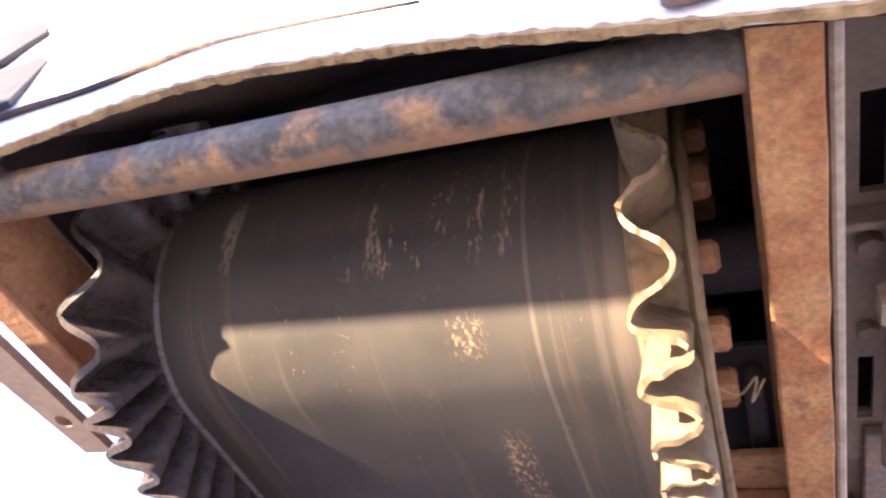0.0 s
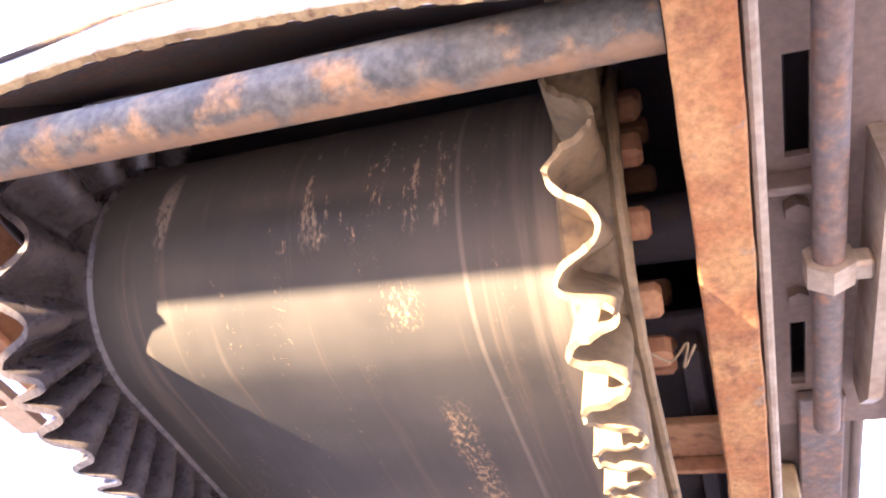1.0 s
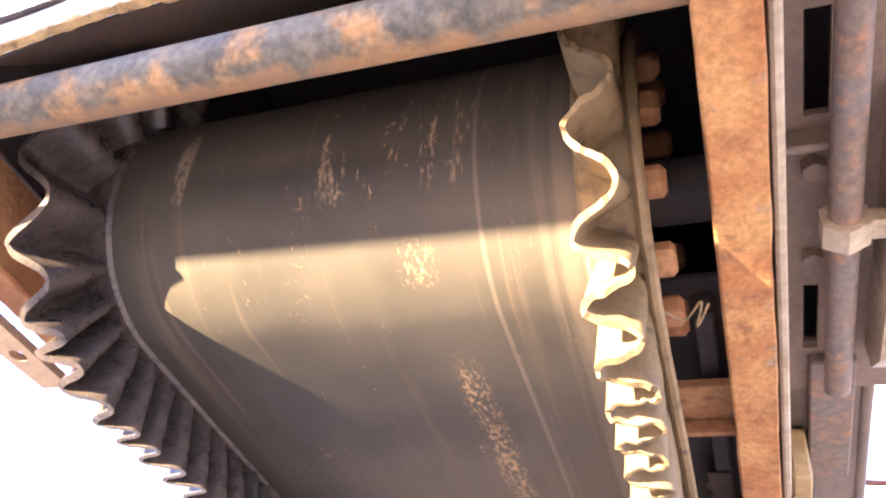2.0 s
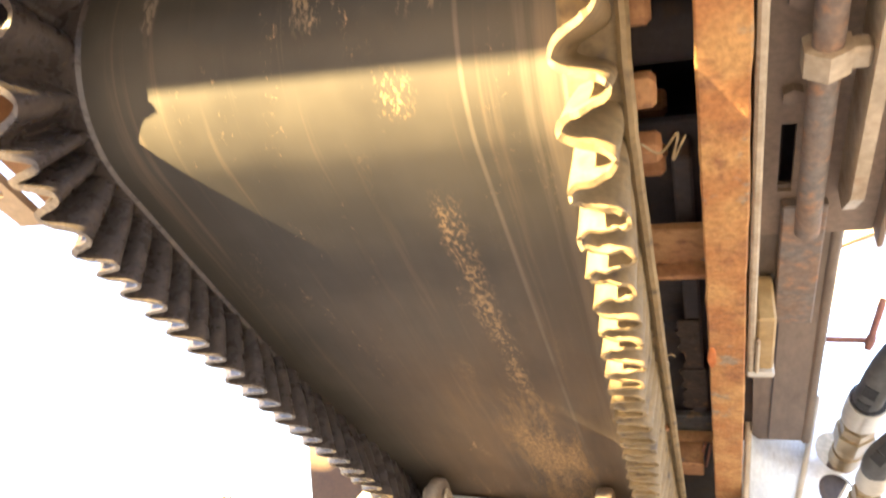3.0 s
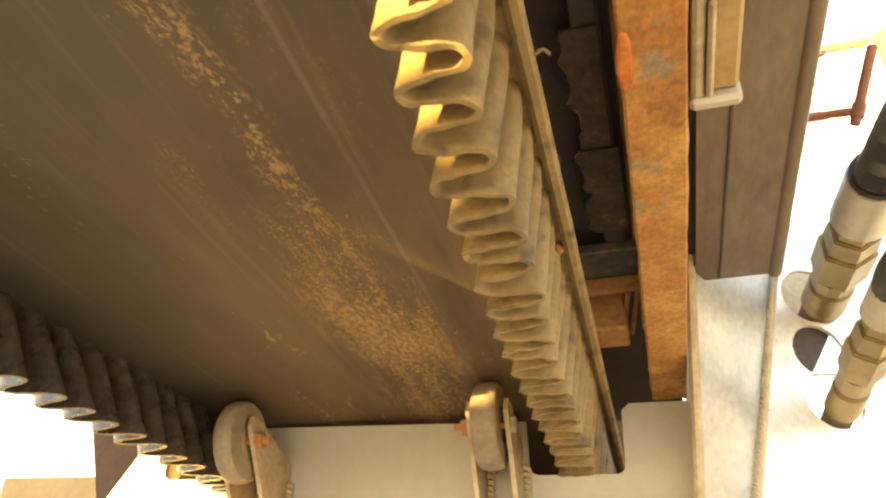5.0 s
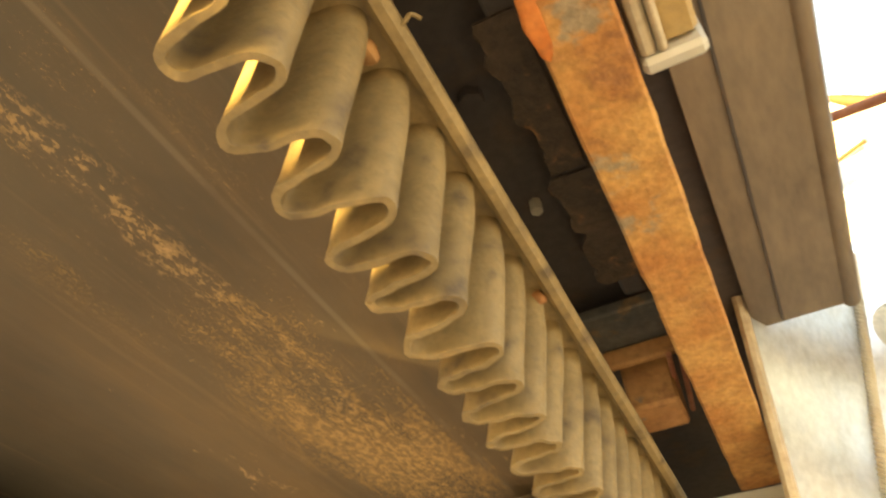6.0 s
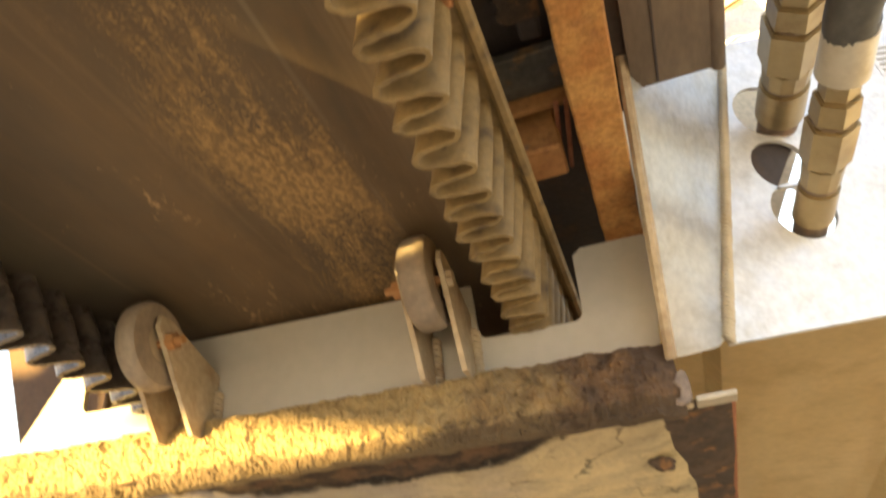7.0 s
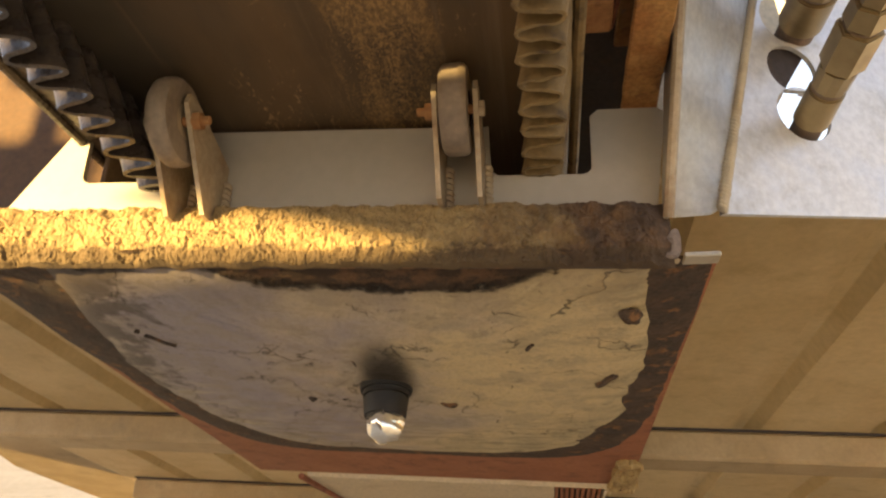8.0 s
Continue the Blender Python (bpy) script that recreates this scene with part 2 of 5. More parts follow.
col = mix(nt, calc(nt, "MULTIPLY", band(nt, dots, 0.69, 0.72), 0.7), col, (0.11, 0.085, 0.06))
stain = calc(nt, "MULTIPLY", band(nt, ragged, 0.56, 0.61), band(nt, mid, 0.51, 0.55))
col = mix(nt, calc(nt, "MULTIPLY", stain, 0.35), col, (0.20, 0.165, 0.125))
# cracks
crack = nt.nodes.new("ShaderNodeTexVoronoi")
crack.feature = "DISTANCE_TO_EDGE"
crack.inputs["Scale"].default_value = 6.5
wob = nt.nodes.new("ShaderNodeTexNoise")
wob.inputs["Scale"].default_value, wob.inputs["Detail"].default_value = 11.0, 6.0
nt.links.new(co.outputs["Object"], wob.inputs["Vector"])
add = nt.nodes.new("ShaderNodeMix")
add.data_type, add.blend_type = "RGBA", "ADD"
add.inputs[0].default_value = 0.25
nt.links.new(co.outputs["Object"], add.inputs[6])
nt.links.new(wob.outputs["Color"], add.inputs[7])
nt.links.new(add.outputs[2], crack.inputs["Vector"])
lines = calc(nt, "MULTIPLY", calc(nt, "SUBTRACT", 1.0, band(nt, crack.outputs["Distance"], 0.003, 0.016)), band(nt, noise_node(nt, co, 7.0, 4), 0.47, 0.58))
col = mix(nt, calc(nt, "MULTIPLY", lines, 0.75), col, (0.07, 0.052, 0.038))
# soil along the lip, deepest in the middle, broken off with a dark edge
shore_y = calc(nt, "ADD", calc(nt, "MULTIPLY", ease(-0.165, 0.24), 0.050), 1.726)
over = calc(nt, "SUBTRACT", calc(nt, "ADD", Y, scaled(rough_rim, 0.0, 0.075)), shore_y)
soil = calc(nt, "SUBTRACT", 1.0, band(nt, over, -0.004, 0.006))
broken = calc(nt, "MULTIPLY", calc(nt, "SUBTRACT", 1.0, band(nt, calc(nt, "ABSOLUTE", over, 0.0), 0.002, 0.012)), band(nt, ragged, 0.44, 0.52))
earth = mix(nt, band(nt, ragged, 0.42, 0.60), (0.050, 0.034, 0.025), (0.125, 0.072, 0.042))
top = calc(nt, "SUBTRACT", 1.0, band(nt, calc(nt, "ADD", Y, scaled(rough_rim, 0.0, 0.12)), 1.75, 1.86))
col = mix(nt, calc(nt, "MULTIPLY", top, 0.40), col, (0.20, 0.155, 0.110))
col = mix(nt, calc(nt, "MULTIPLY", band(nt, grain, 0.45, 0.66), 0.30), col, (0.20, 0.170, 0.125))
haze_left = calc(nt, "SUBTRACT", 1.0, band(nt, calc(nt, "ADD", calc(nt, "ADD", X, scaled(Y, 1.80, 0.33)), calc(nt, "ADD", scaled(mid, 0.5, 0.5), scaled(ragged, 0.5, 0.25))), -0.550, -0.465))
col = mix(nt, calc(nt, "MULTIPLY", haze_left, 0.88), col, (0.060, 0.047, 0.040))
col = mix(nt, soil, col, earth)
col = mix(nt, broken, col, (0.022, 0.016, 0.013))
# soft near-black patch, longest from the plug towards the lip
gx = calc(nt, "POWER", calc(nt, "DIVIDE", calc(nt, "ADD", calc(nt, "ADD", X, 0.220), scaled(Y, 2.1, 0.10)), 0.052), 2.0)
gy = calc(nt, "POWER", calc(nt, "DIVIDE", calc(nt, "SUBTRACT", Y, 2.060), 0.150), 2.0)
plug_patch = calc(nt, "SUBTRACT", 1.0, band(nt, calc(nt, "ADD", calc(nt, "ADD", gx, gy), calc(nt, "MULTIPLY", mid, 0.8)), 0.45, 1.55))
col = mix(nt, calc(nt, "MULTIPLY", plug_patch, 0.95), col, (0.018, 0.015, 0.013))
nt.links.new(col, b.inputs["Base Color"])
crumbly = soil
nt.links.new(calc(nt, "ADD", calc(nt, "MULTIPLY", crumbly, 0.40), calc(nt, "ADD", 0.36, calc(nt, "MULTIPLY", mid, 0.30))), b.inputs["Roughness"])
b.inputs["Specular IOR Level"].default_value = 0.3
lumps = calc(nt, "MULTIPLY", calc(nt, "MULTIPLY", crumbly, ragged), 2.5)
bump(nt, b, calc(nt, "SUBTRACT", calc(nt, "ADD", calc(nt, "ADD", calc(nt, "MULTIPLY", brush, 0.20), calc(nt, "MULTIPLY", mid, 0.45)), calc(nt, "ADD", calc(nt, "MULTIPLY", grain, 0.30), lumps)), calc(nt, "ADD", calc(nt, "MULTIPLY", lines, 0.6), broken)), 0.9, 0.005)
MUD = m

# belt rubber: smooth dark rubber, long scuffs along its run, and dust lying in streaks
m, nt, b, co = shader("belt_rubber", 0.42)
sep = nt.nodes.new("ShaderNodeSeparateXYZ")
nt.links.new(co.outputs["Object"], sep.inputs[0])
X, Y = sep.outputs[0], sep.outputs[1]
broad = noise_node(nt, co, 3.5, 4)
along = noise_node(nt, co, 60, 6, (1, 0.03, 0.03))
specks = noise_node(nt, co, 210, 8, (1, 0.5, 0.5), 0.75)
clumps = noise_node(nt, co, 17, 5, (1, 0.35, 0.5))
fine = noise_node(nt, co, 430, 8, (1, 0.6, 0.6), 0.85)
scores = noise_node(nt, co, 150, 5, (1, 0.035, 0.035), 0.6)
drift = noise_node(nt, co, 20, 5, (1, 0.24, 0.3), 0.62)
col = mix(nt, band(nt, broad, 0.35, 0.65), (0.044, 0.038, 0.031), (0.068, 0.058, 0.045))
col = mix(nt, calc(nt, "MULTIPLY", band(nt, along, 0.56, 0.70), 0.35), col, (0.16, 0.115, 0.075))


def lane(centre, wide):
    d = calc(nt, "ABSOLUTE", calc(nt, "SUBTRACT", X, centre), 0.0)
    return calc(nt, "SUBTRACT", 1.0, band(nt, d, wide * 0.25, wide))


far = calc(nt, "ADD", calc(nt, "SUBTRACT", calc(nt, "ADD", calc(nt, "MULTIPLY", band(nt, Y, 0.84, 0.98), 0.085), calc(nt, "MULTIPLY", band(nt, Y, 0.95, 1.50), 0.095)), 0.13), calc(nt, "MULTIPLY", calc(nt, "MULTIPLY", lane(-0.142, 0.085), band(nt, Y, 1.18, 1.5)), 0.18))
dusty = calc(nt, "MULTIPLY", lane(-0.135, 0.105), band(nt, calc(nt, "ADD", calc(nt, "ADD", far, calc(nt, "MULTIPLY", scores, 0.30)), calc(nt, "ADD", calc(nt, "MULTIPLY", fine, 1.50), calc(nt, "MULTIPLY", drift, 1.0))), 1.55, 1.64))
dusty = calc(nt, "MULTIPLY", dusty, calc(nt, "ADD", 0.30, calc(nt, "MULTIPLY", band(nt, specks, 0.44, 0.56), 0.80)))
trail_x = calc(nt, "ABSOLUTE", calc(nt, "ADD", calc(nt, "ADD", X, 0.132), calc(nt, "MULTIPLY", calc(nt, "SUBTRACT", clumps, 0.5), 0.06)), 0.0)
trail = calc(nt, "MULTIPLY", calc(nt, "MULTIPLY", calc(nt, "SUBTRACT", 1.0, band(nt, trail_x, 0.004, 0.022)), band(nt, Y, 0.80, 0.86)), band(nt, calc(nt, "ADD", specks, calc(nt, "MULTIPLY", clumps, 0.3)), 0.66, 0.73))
flecks = calc(nt, "MULTIPLY", lane(-0.22, 0.27), band(nt, calc(nt, "ADD", specks, calc(nt, "MULTIPLY", clumps, 0.8)), 1.06, 1.12))
# brown towards the rollers: thin dust plus warm bounced light put into the colour
glow_film = calc(nt, "MULTIPLY", calc(nt, "MULTIPLY", lane(-0.17, 0.30), band(nt, drift, 0.0, 0.8)), calc(nt, "MULTIPLY", band(nt, Y, 0.85, 1.45), 0.46))
worn_lane = calc(nt, "MULTIPLY", lane(0.0, 0.05), calc(nt, "MULTIPLY", band(nt, along, 0.44, 0.60), 0.30))
col = mix(nt, glow_film, col, (0.23, 0.135, 0.06))
Z = sep.outputs[2]
bend = calc(nt, "MULTIPLY", band(nt, calc(nt, "ADD", Z, calc(nt, "MULTIPLY", clumps, 0.10)), 0.525, 0.56), calc(nt, "SUBTRACT", 1.0, band(nt, Z, 0.575, 0.605)))
tracks = noise_node(nt, co, 70, 5, (1, 0.12, 0.12), 0.7)
streaks = calc(nt, "MULTIPLY", calc(nt, "MULTIPLY", lane(-0.165, 0.15), bend), band(nt, calc(nt, "ADD", tracks, calc(nt, "MULTIPLY", specks, 0.7)), 0.94, 1.02))
sx = calc(nt, "POWER", calc(nt, "DIVIDE", calc(nt, "ADD", X, 0.411), 0.011), 2.0)
sy = calc(nt, "POWER", calc(nt, "DIVIDE", calc(nt, "SUBTRACT", Z, 0.548), 0.052), 2.0)
smudge = calc(nt, "MULTIPLY", calc(nt, "SUBTRACT", 1.0, band(nt, calc(nt, "ADD", sx, sy), 0.4, 1.4)), band(nt, calc(nt, "ADD", calc(nt, "MULTIPLY", specks, 0.6), calc(nt, "MULTIPLY", clumps, 0.5)), 0.50, 0.58))
px = calc(nt, "POWER", calc(nt, "DIVIDE", calc(nt, "ADD", X, 0.143), 0.022), 2.0)
py = calc(nt, "POWER", calc(nt, "DIVIDE", calc(nt, "SUBTRACT", Y, 0.698), 0.024), 2.0)
spot = calc(nt, "MULTIPLY", calc(nt, "SUBTRACT", 1.0, band(nt, calc(nt, "ADD", px, py), 0.1, 1.3)), band(nt, calc(nt, "ADD", specks, calc(nt, "MULTIPLY", fine, 0.3)), 0.68, 0.75))
col = mix(nt, calc(nt, "MULTIPLY", spot, 0.8), col, (0.38, 0.23, 0.10))
col = mix(nt, calc(nt, "MULTIPLY", smudge, 0.6), col, (0.30, 0.23, 0.16))
col = mix(nt, worn_lane, col, (0.20, 0.16, 0.12))
scratch = calc(nt, "MULTIPLY", lane(-0.076, 0.0035), calc(nt, "MULTIPLY", band(nt, broad, 0.35, 0.6), 0.30))
col = mix(nt, scratch, col, (0.24, 0.19, 0.135))
col = mix(nt, calc(nt, "MULTIPLY", streaks, 0.8), col, (0.34, 0.24, 0.14))
col = mix(nt, calc(nt, "MULTIPLY", trail, 0.62), col, (0.38, 0.24, 0.11))
col = mix(nt, calc(nt, "MULTIPLY", flecks, 0.8), col, (0.36, 0.23, 0.12))
col = mix(nt, calc(nt, "MULTIPLY", dusty, 0.80), col, (0.40, 0.255, 0.115))
nt.links.new(col, b.inputs["Base Color"])
nt.links.new(calc(nt, "ADD", 0.50, calc(nt, "MULTIPLY", calc(nt, "ADD", dusty, calc(nt, "MULTIPLY", along, 0.4)), 0.5)), b.inputs["Roughness"])
bump(nt, b, calc(nt, "ADD", calc(nt, "MULTIPLY", along, 0.3), calc(nt, "ADD", calc(nt, "MULTIPLY", dusty, 1.0), calc(nt, "MULTIPLY", scores, 0.25))), 0.5, 0.0012)
b.inputs["Specular IOR Level"].default_value = 0.3
BELT = m


# ---- building helpers ----
def thing(name, at, label, category, group="", kind=""):
    """An Empty at the thing's base, in the machine's axes; parts keep the machine's coordinates."""
    ob = new(name)
    ob.empty_display_size = 0.05
    ob.matrix_world = LEAN @ Matrix.Translation(at)
    ob["base"] = at
    return tagged(ob, label, category, group, kind)


def part(name, bm, material, parent=None, label="", smooth=False):
    bmesh.ops.recalc_face_normals(bm, faces=bm.faces)
    me = bpy.data.meshes.new(name)
    bm.to_mesh(me)
    bm.free()
    me.materials.append(material)
    if smooth:
        me.polygons.foreach_set("use_smooth", [True] * len(me.polygons))
        me.set_sharp_from_angle(angle=radians(40))
    ob = new(name, me)
    if parent is None:
        ob.matrix_world = LEAN
    else:
        ob.parent = parent
        if "base" in parent:
            ob.matrix_basis = Matrix.Translation([-v for v in parent["base"]])
    return tagged(ob, label) if label else ob


def box(bm, x0, x1, y0, y1, z0, z1, edge=0.0015):
    r = bmesh.ops.create_cube(bm, size=1, matrix=Matrix.Translation(((x0 + x1) / 2, (y0 + y1) / 2, (z0 + z1) / 2)) @ Matrix.Diagonal((x1 - x0, y1 - y0, z1 - z0, 1)))
    if edge:
        es = list({e for v in r["verts"] for e in v.link_edges})
        bmesh.ops.bevel(bm, geom=es, offset=edge, segments=1, affect="EDGES", clamp_overlap=True)
    return bm


def boxed(*a, **k):
    return box(bmesh.new(), *a, **k)


def rod(bm, p, q, r, seg=20, r2=None, edge=0.0):
    p, q = Vector(p), Vector(q)
    way = q - p
    m = Matrix.Translation((p + q) / 2) @ way.to_track_quat("Z", "Y").to_matrix().to_4x4()
    made = bmesh.ops.create_cone(bm, cap_ends=True, segments=seg, radius1=r, radius2=r if r2 is None else r2, depth=way.length, matrix=m)
    if edge:
        caps = [e for v in made["verts"] for e in v.link_edges if len(e.link_faces) == 2 and max(len(f.verts) for f in e.link_faces) > 4]
        bmesh.ops.bevel(bm, geom=list(set(caps)), offset=edge, segments=2, affect="EDGES", clamp_overlap=True)
    return bm


def rodded(*a, **k):
    return rod(bmesh.new(), *a, **k)


def sheet(outer, holes, thick, m, edge=0.0):
    """A flat plate with holes: outlines in its own plane, moved by m; it is thick along its own +z."""
    bm = bmesh.new()
    for loop in (outer, *holes):
        vs = [bm.verts.new((x, y, 0)) for x, y in loop]
        for k in range(len(vs)):
            bm.edges.new((vs[k - 1], vs[k]))
    bmesh.ops.triangle_fill(bm, use_beauty=True, use_dissolve=False, edges=bm.edges)
    bmesh.ops.recalc_face_normals(bm, faces=bm.faces)
    r = bmesh.ops.extrude_face_region(bm, geom=bm.faces[:])
    bmesh.ops.translate(bm, verts=[v for v in r["geom"] if isinstance(v, bmesh.types.BMVert)], vec=(0, 0, thick))
    bmesh.ops.transform(bm, matrix=m, verts=bm.verts)
    bmesh.ops.recalc_face_normals(bm, faces=bm.faces)
    return bm


def ring(cx, cy, r, n=28, start=0.0, end=360.0):
    return [(cx + r * math.cos(radians(start + (end - start) * k / n)), cy + r * math.sin(radians(start + (end - start) * k / n))) for k in range(n)]


def sweep(points, r, seg=14):
    """A round bar or hose along a line of points."""
    bm = bmesh.new()
    pts = [Vector(p) for p in points]
    loops = []
    up = Vector((0.3, 0.2, 1)).normalized()
    for k, p in enumerate(pts):
        d = (pts[min(k + 1, len(pts) - 1)] - pts[max(k - 1, 0)]).normalized()
        a = d.cross(up).normalized()
        c = a.cross(d)
        rr = r[k] if isinstance(r, (list, tuple)) else r
        loops.append([bm.verts.new(p + (a * math.cos(2 * math.pi * j / seg) + c * math.sin(2 * math.pi * j / seg)) * rr) for j in range(seg)])
    for l0, l1 in zip(loops, loops[1:]):
        for j in range(seg):
            bm.faces.new((l0[j], l0[(j + 1) % seg], l1[(j + 1) % seg], l1[j]))
    bm.faces.new(loops[0][::-1])
    bm.faces.new(loops[-1])
    return bm


def curve(points, n):
    """A smooth line through the points."""
    pts = [Vector(p) for p in points]
    pts = [2 * pts[0] - pts[1]] + pts + [2 * pts[-1] - pts[-2]]
    out = []
    for k in range(1, len(pts) - 2):
        for j in range(n):
            t = j / n
            a, b2, c, d = pts[k - 1], pts[k], pts[k + 1], pts[k + 2]
            out.append(0.5 * (2 * b2 + (c - a) * t + (2 * a - 5 * b2 + 4 * c - d) * t * t + (3 * b2 - a - 3 * c + d) * t ** 3))
    return out + [pts[-2]]


def slanted(bm, height):
    """Lays a flat-built mesh on the slightly twisted plane of the tail frame; height is that plane at x = 0, y = 0."""
    for v in bm.verts:
        v.co.z += height - 0.0425 * v.co.x - 0.0708 * v.co.y
    return bm


def rough_up(bm, amount, scale, seed=0.0):
    bm.normal_update()
    for v in bm.verts:
        v.co += v.normal * amount * noise.noise(v.co * scale + Vector((seed, 0, 0)))
    return bm


# ---- ground ----
bm = bmesh.new()
bmesh.ops.create_grid(bm, x_segments=40, y_segments=40, size=400)
ground = part("ground", bm, GROUND)
ground.matrix_world = Matrix()
tagged(ground, "pale sunlit sandy yard ground", "ground", kind="structure")

# ---- belt with its two corrugated sidewalls ----
DRUM_Y, DRUM_Z, DRUM_R = 0.772, 0.58, 0.16
BELT_L, BELT_R = -0.562, 0.068
SAG = 0.006
belt = thing("conveyor_belt", (-0.227, 1.6, 0.42), "dusty dark rubber conveyor belt with corrugated sidewalls, bent round a drum", "conveyor belt")


def run(s, h):
    """Place at s metres along the belt from the drum's tangent point (plus: down the strand), h out of its face."""
    if s >= 0:
        return DRUM_Y + s, DRUM_Z - DRUM_R - h - SAG * math.sin(math.pi * min(s, 0.86) / 0.86)
    a = min(-s / DRUM_R, math.pi)
    y, z = DRUM_Y - (DRUM_R + h) * math.sin(a), DRUM_Z - (DRUM_R + h) * math.cos(a)
    return y + max(0.0, -s - math.pi * DRUM_R), z


bm = bmesh.new()
rows = []
s = 2.6
stops = [2.6 - 0.05 * k for k in range(53)] + [-DRUM_R * math.pi * k / 40 for k in range(1, 41)] + [-DRUM_R * math.pi - 0.2 * k for k in range(1, 13)]
for s in stops:
    row = []
    for k in range(13):
        x = BELT_L + (BELT_R - BELT_L) * k / 12
        y, z = run(s, 0.0)
        row.append(bm.verts.new((x, y, z)))
    for k in (12, 0):
        y, z = run(s, -0.010)
        row.append(bm.verts.new((BELT_R if k else BELT_L, y, z)))
    rows.append(row)
for r0, r1 in zip(rows, rows[1:]):
    for k in range(15):
        bm.faces.new((r0[k], r0[(k + 1) % 15], r1[(k + 1) % 15], r1[k]))
bm.faces.new(rows[0])
bm.faces.new(rows[-1][::-1])
part("carcass", bm, BELT, belt, smooth=True)

TALL = 0.094


def between(v, table):
    """The value at v in a table of (place, value), straight from row to row."""
    for (a0, b0), (a1, b1) in zip(table, table[1:]):
        if v <= a1:
            return b0 + (b1 - b0) * max(0.0, (v - a0) / (a1 - a0))
    return table[-1][1]


def sidewall(foot, rim, waves, seed, wide, pinch, half, frayed):
    """A wavy rubber wall standing on the belt; it fans out round the drum and its free edge is ragged.
    foot, rim: where its middle stands across, along the run. waves: the run at each whole wave."""
    bm = bmesh.new()
    per, levels = 26, 8
    cols = []
    for i in range((len(waves) - 1) * per + 1):
        ph = 2 * math.pi * i / per - math.pi / 2
        k = min(i // per, len(waves) - 2)
        pitch = waves[k + 1] - waves[k]
        base = waves[k] + pitch * (i / per - k)
        knock = noise.noise(Vector((base * 9, seed, 0.3)))
        crook = noise.noise(Vector((k * 3.7, seed, 1.3)))
        on_drum = min(1.0, max(0.0, -base / 0.05))
        col = []
        for side in (1, -1):
            line = []
            for l in range(levels):
                t = l / (levels - 1)
                h = TALL * t
                amp = wide * (0.75 + 0.25 * min(1, t * 3)) * (1 + 0.12 * knock + 0.15 * crook * t)
                x = math.sin(ph) * amp
                fold = pinch * (1 - 0.75 * on_drum)
                ds = -math.sin(2 * ph) * pitch * fold
                dx = math.cos(ph) * amp * 2 * math.pi / pitch
                dd = 1 - math.cos(2 * ph) * fold * 4 * math.pi
                nx, ns = Vector((dd, -dx)).normalized()
                x += between(base, foot) * (1 - t) + between(base, rim) * t + 0.004 * knock * t
                x += 0.006 * on_drum * t * noise.noise(Vector((base * 40, seed + 5, t)))
                hh = h + frayed * (1 - 0.6 * min(1.0, max(0.0, base / 0.25))) * (0.0060 * noise.noise(Vector((base * 300, seed, 2))) + 0.004 * noise.noise(Vector((base * 60, seed, 4))) if l == levels - 1 else 0)
                lean_s = 0.008 * t * noise.noise(Vector((base * 14, seed + 9, 0))) + 0.004 * t * crook
                th = half * (1.5 - 0.6 * min(1, t * 4) if l < levels - 1 else 1.15 + 0.8 * frayed * noise.noise(Vector((base * 190, seed + 3, side))))
                y, z = run(base + ds + ns * th * side + lean_s, hh)
                line.append(bm.verts.new((x + nx * th * side, y, z)))
            col.append(line)
        cols.append(col[0] + col[1][::-1])
    n = len(cols[0])
    for c0, c1 in zip(cols, cols[1:]):
        for k in range(n - 1):
            bm.faces.new((c0[k], c0[k + 1], c1[k + 1], c1[k]))
    return bm


NEAR_WAVES = [-0.43, -0.37, -0.315, -0.262, -0.208, -0.147, -0.095, -0.060, -0.026, 0.018, 0.070, 0.124, 0.174, 0.216, 0.256] + [0.2955 + 0.0384 * k for k in range(38)]
FAR_WAVES = [-0.43, -0.37, -0.315, -0.262, -0.200, -0.134, -0.088, -0.060, -0.0305, 0.0015, 0.038, 0.078] + [0.121 + 0.0412 * k for k in range(40)]
part("sidewall", sidewall([(0.0, 0.0425), (1.7, 0.0425)], [(0.10, 0.0425), (0.35, 0.0320), (0.85, 0.0250)], NEAR_WAVES, 1.7, 0.0205, 0.062, 0.0017, 1.0), SIDEWALL, belt, "dusty tan corrugated rubber sidewall with ragged edge", smooth=True)
part("sidewall", sidewall([(0.2, -0.522), (0.63, -0.494), (0.76, -0.475), (0.88, -0.474)], [(-0.08, -0.516), (0.0, -0.501), (0.15, -0.487), (0.53, -0.448), (0.72, -0.434), (0.85, -0.433)], FAR_WAVES, 6.1, 0.0218, 0.030, 0.0023, 0.12), FARWALL, belt, "dark corrugated rubber sidewall", smooth=True)
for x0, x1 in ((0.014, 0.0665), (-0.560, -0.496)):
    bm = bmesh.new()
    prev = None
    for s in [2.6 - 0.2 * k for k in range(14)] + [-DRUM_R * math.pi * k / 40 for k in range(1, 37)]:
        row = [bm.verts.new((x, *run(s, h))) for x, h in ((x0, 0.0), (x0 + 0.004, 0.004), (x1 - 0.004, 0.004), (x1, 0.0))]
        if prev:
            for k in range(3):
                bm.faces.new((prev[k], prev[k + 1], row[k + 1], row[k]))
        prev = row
    part("base_strip", bm, SIDEWALL if x0 > 0 else FARWALL, belt, smooth=True)

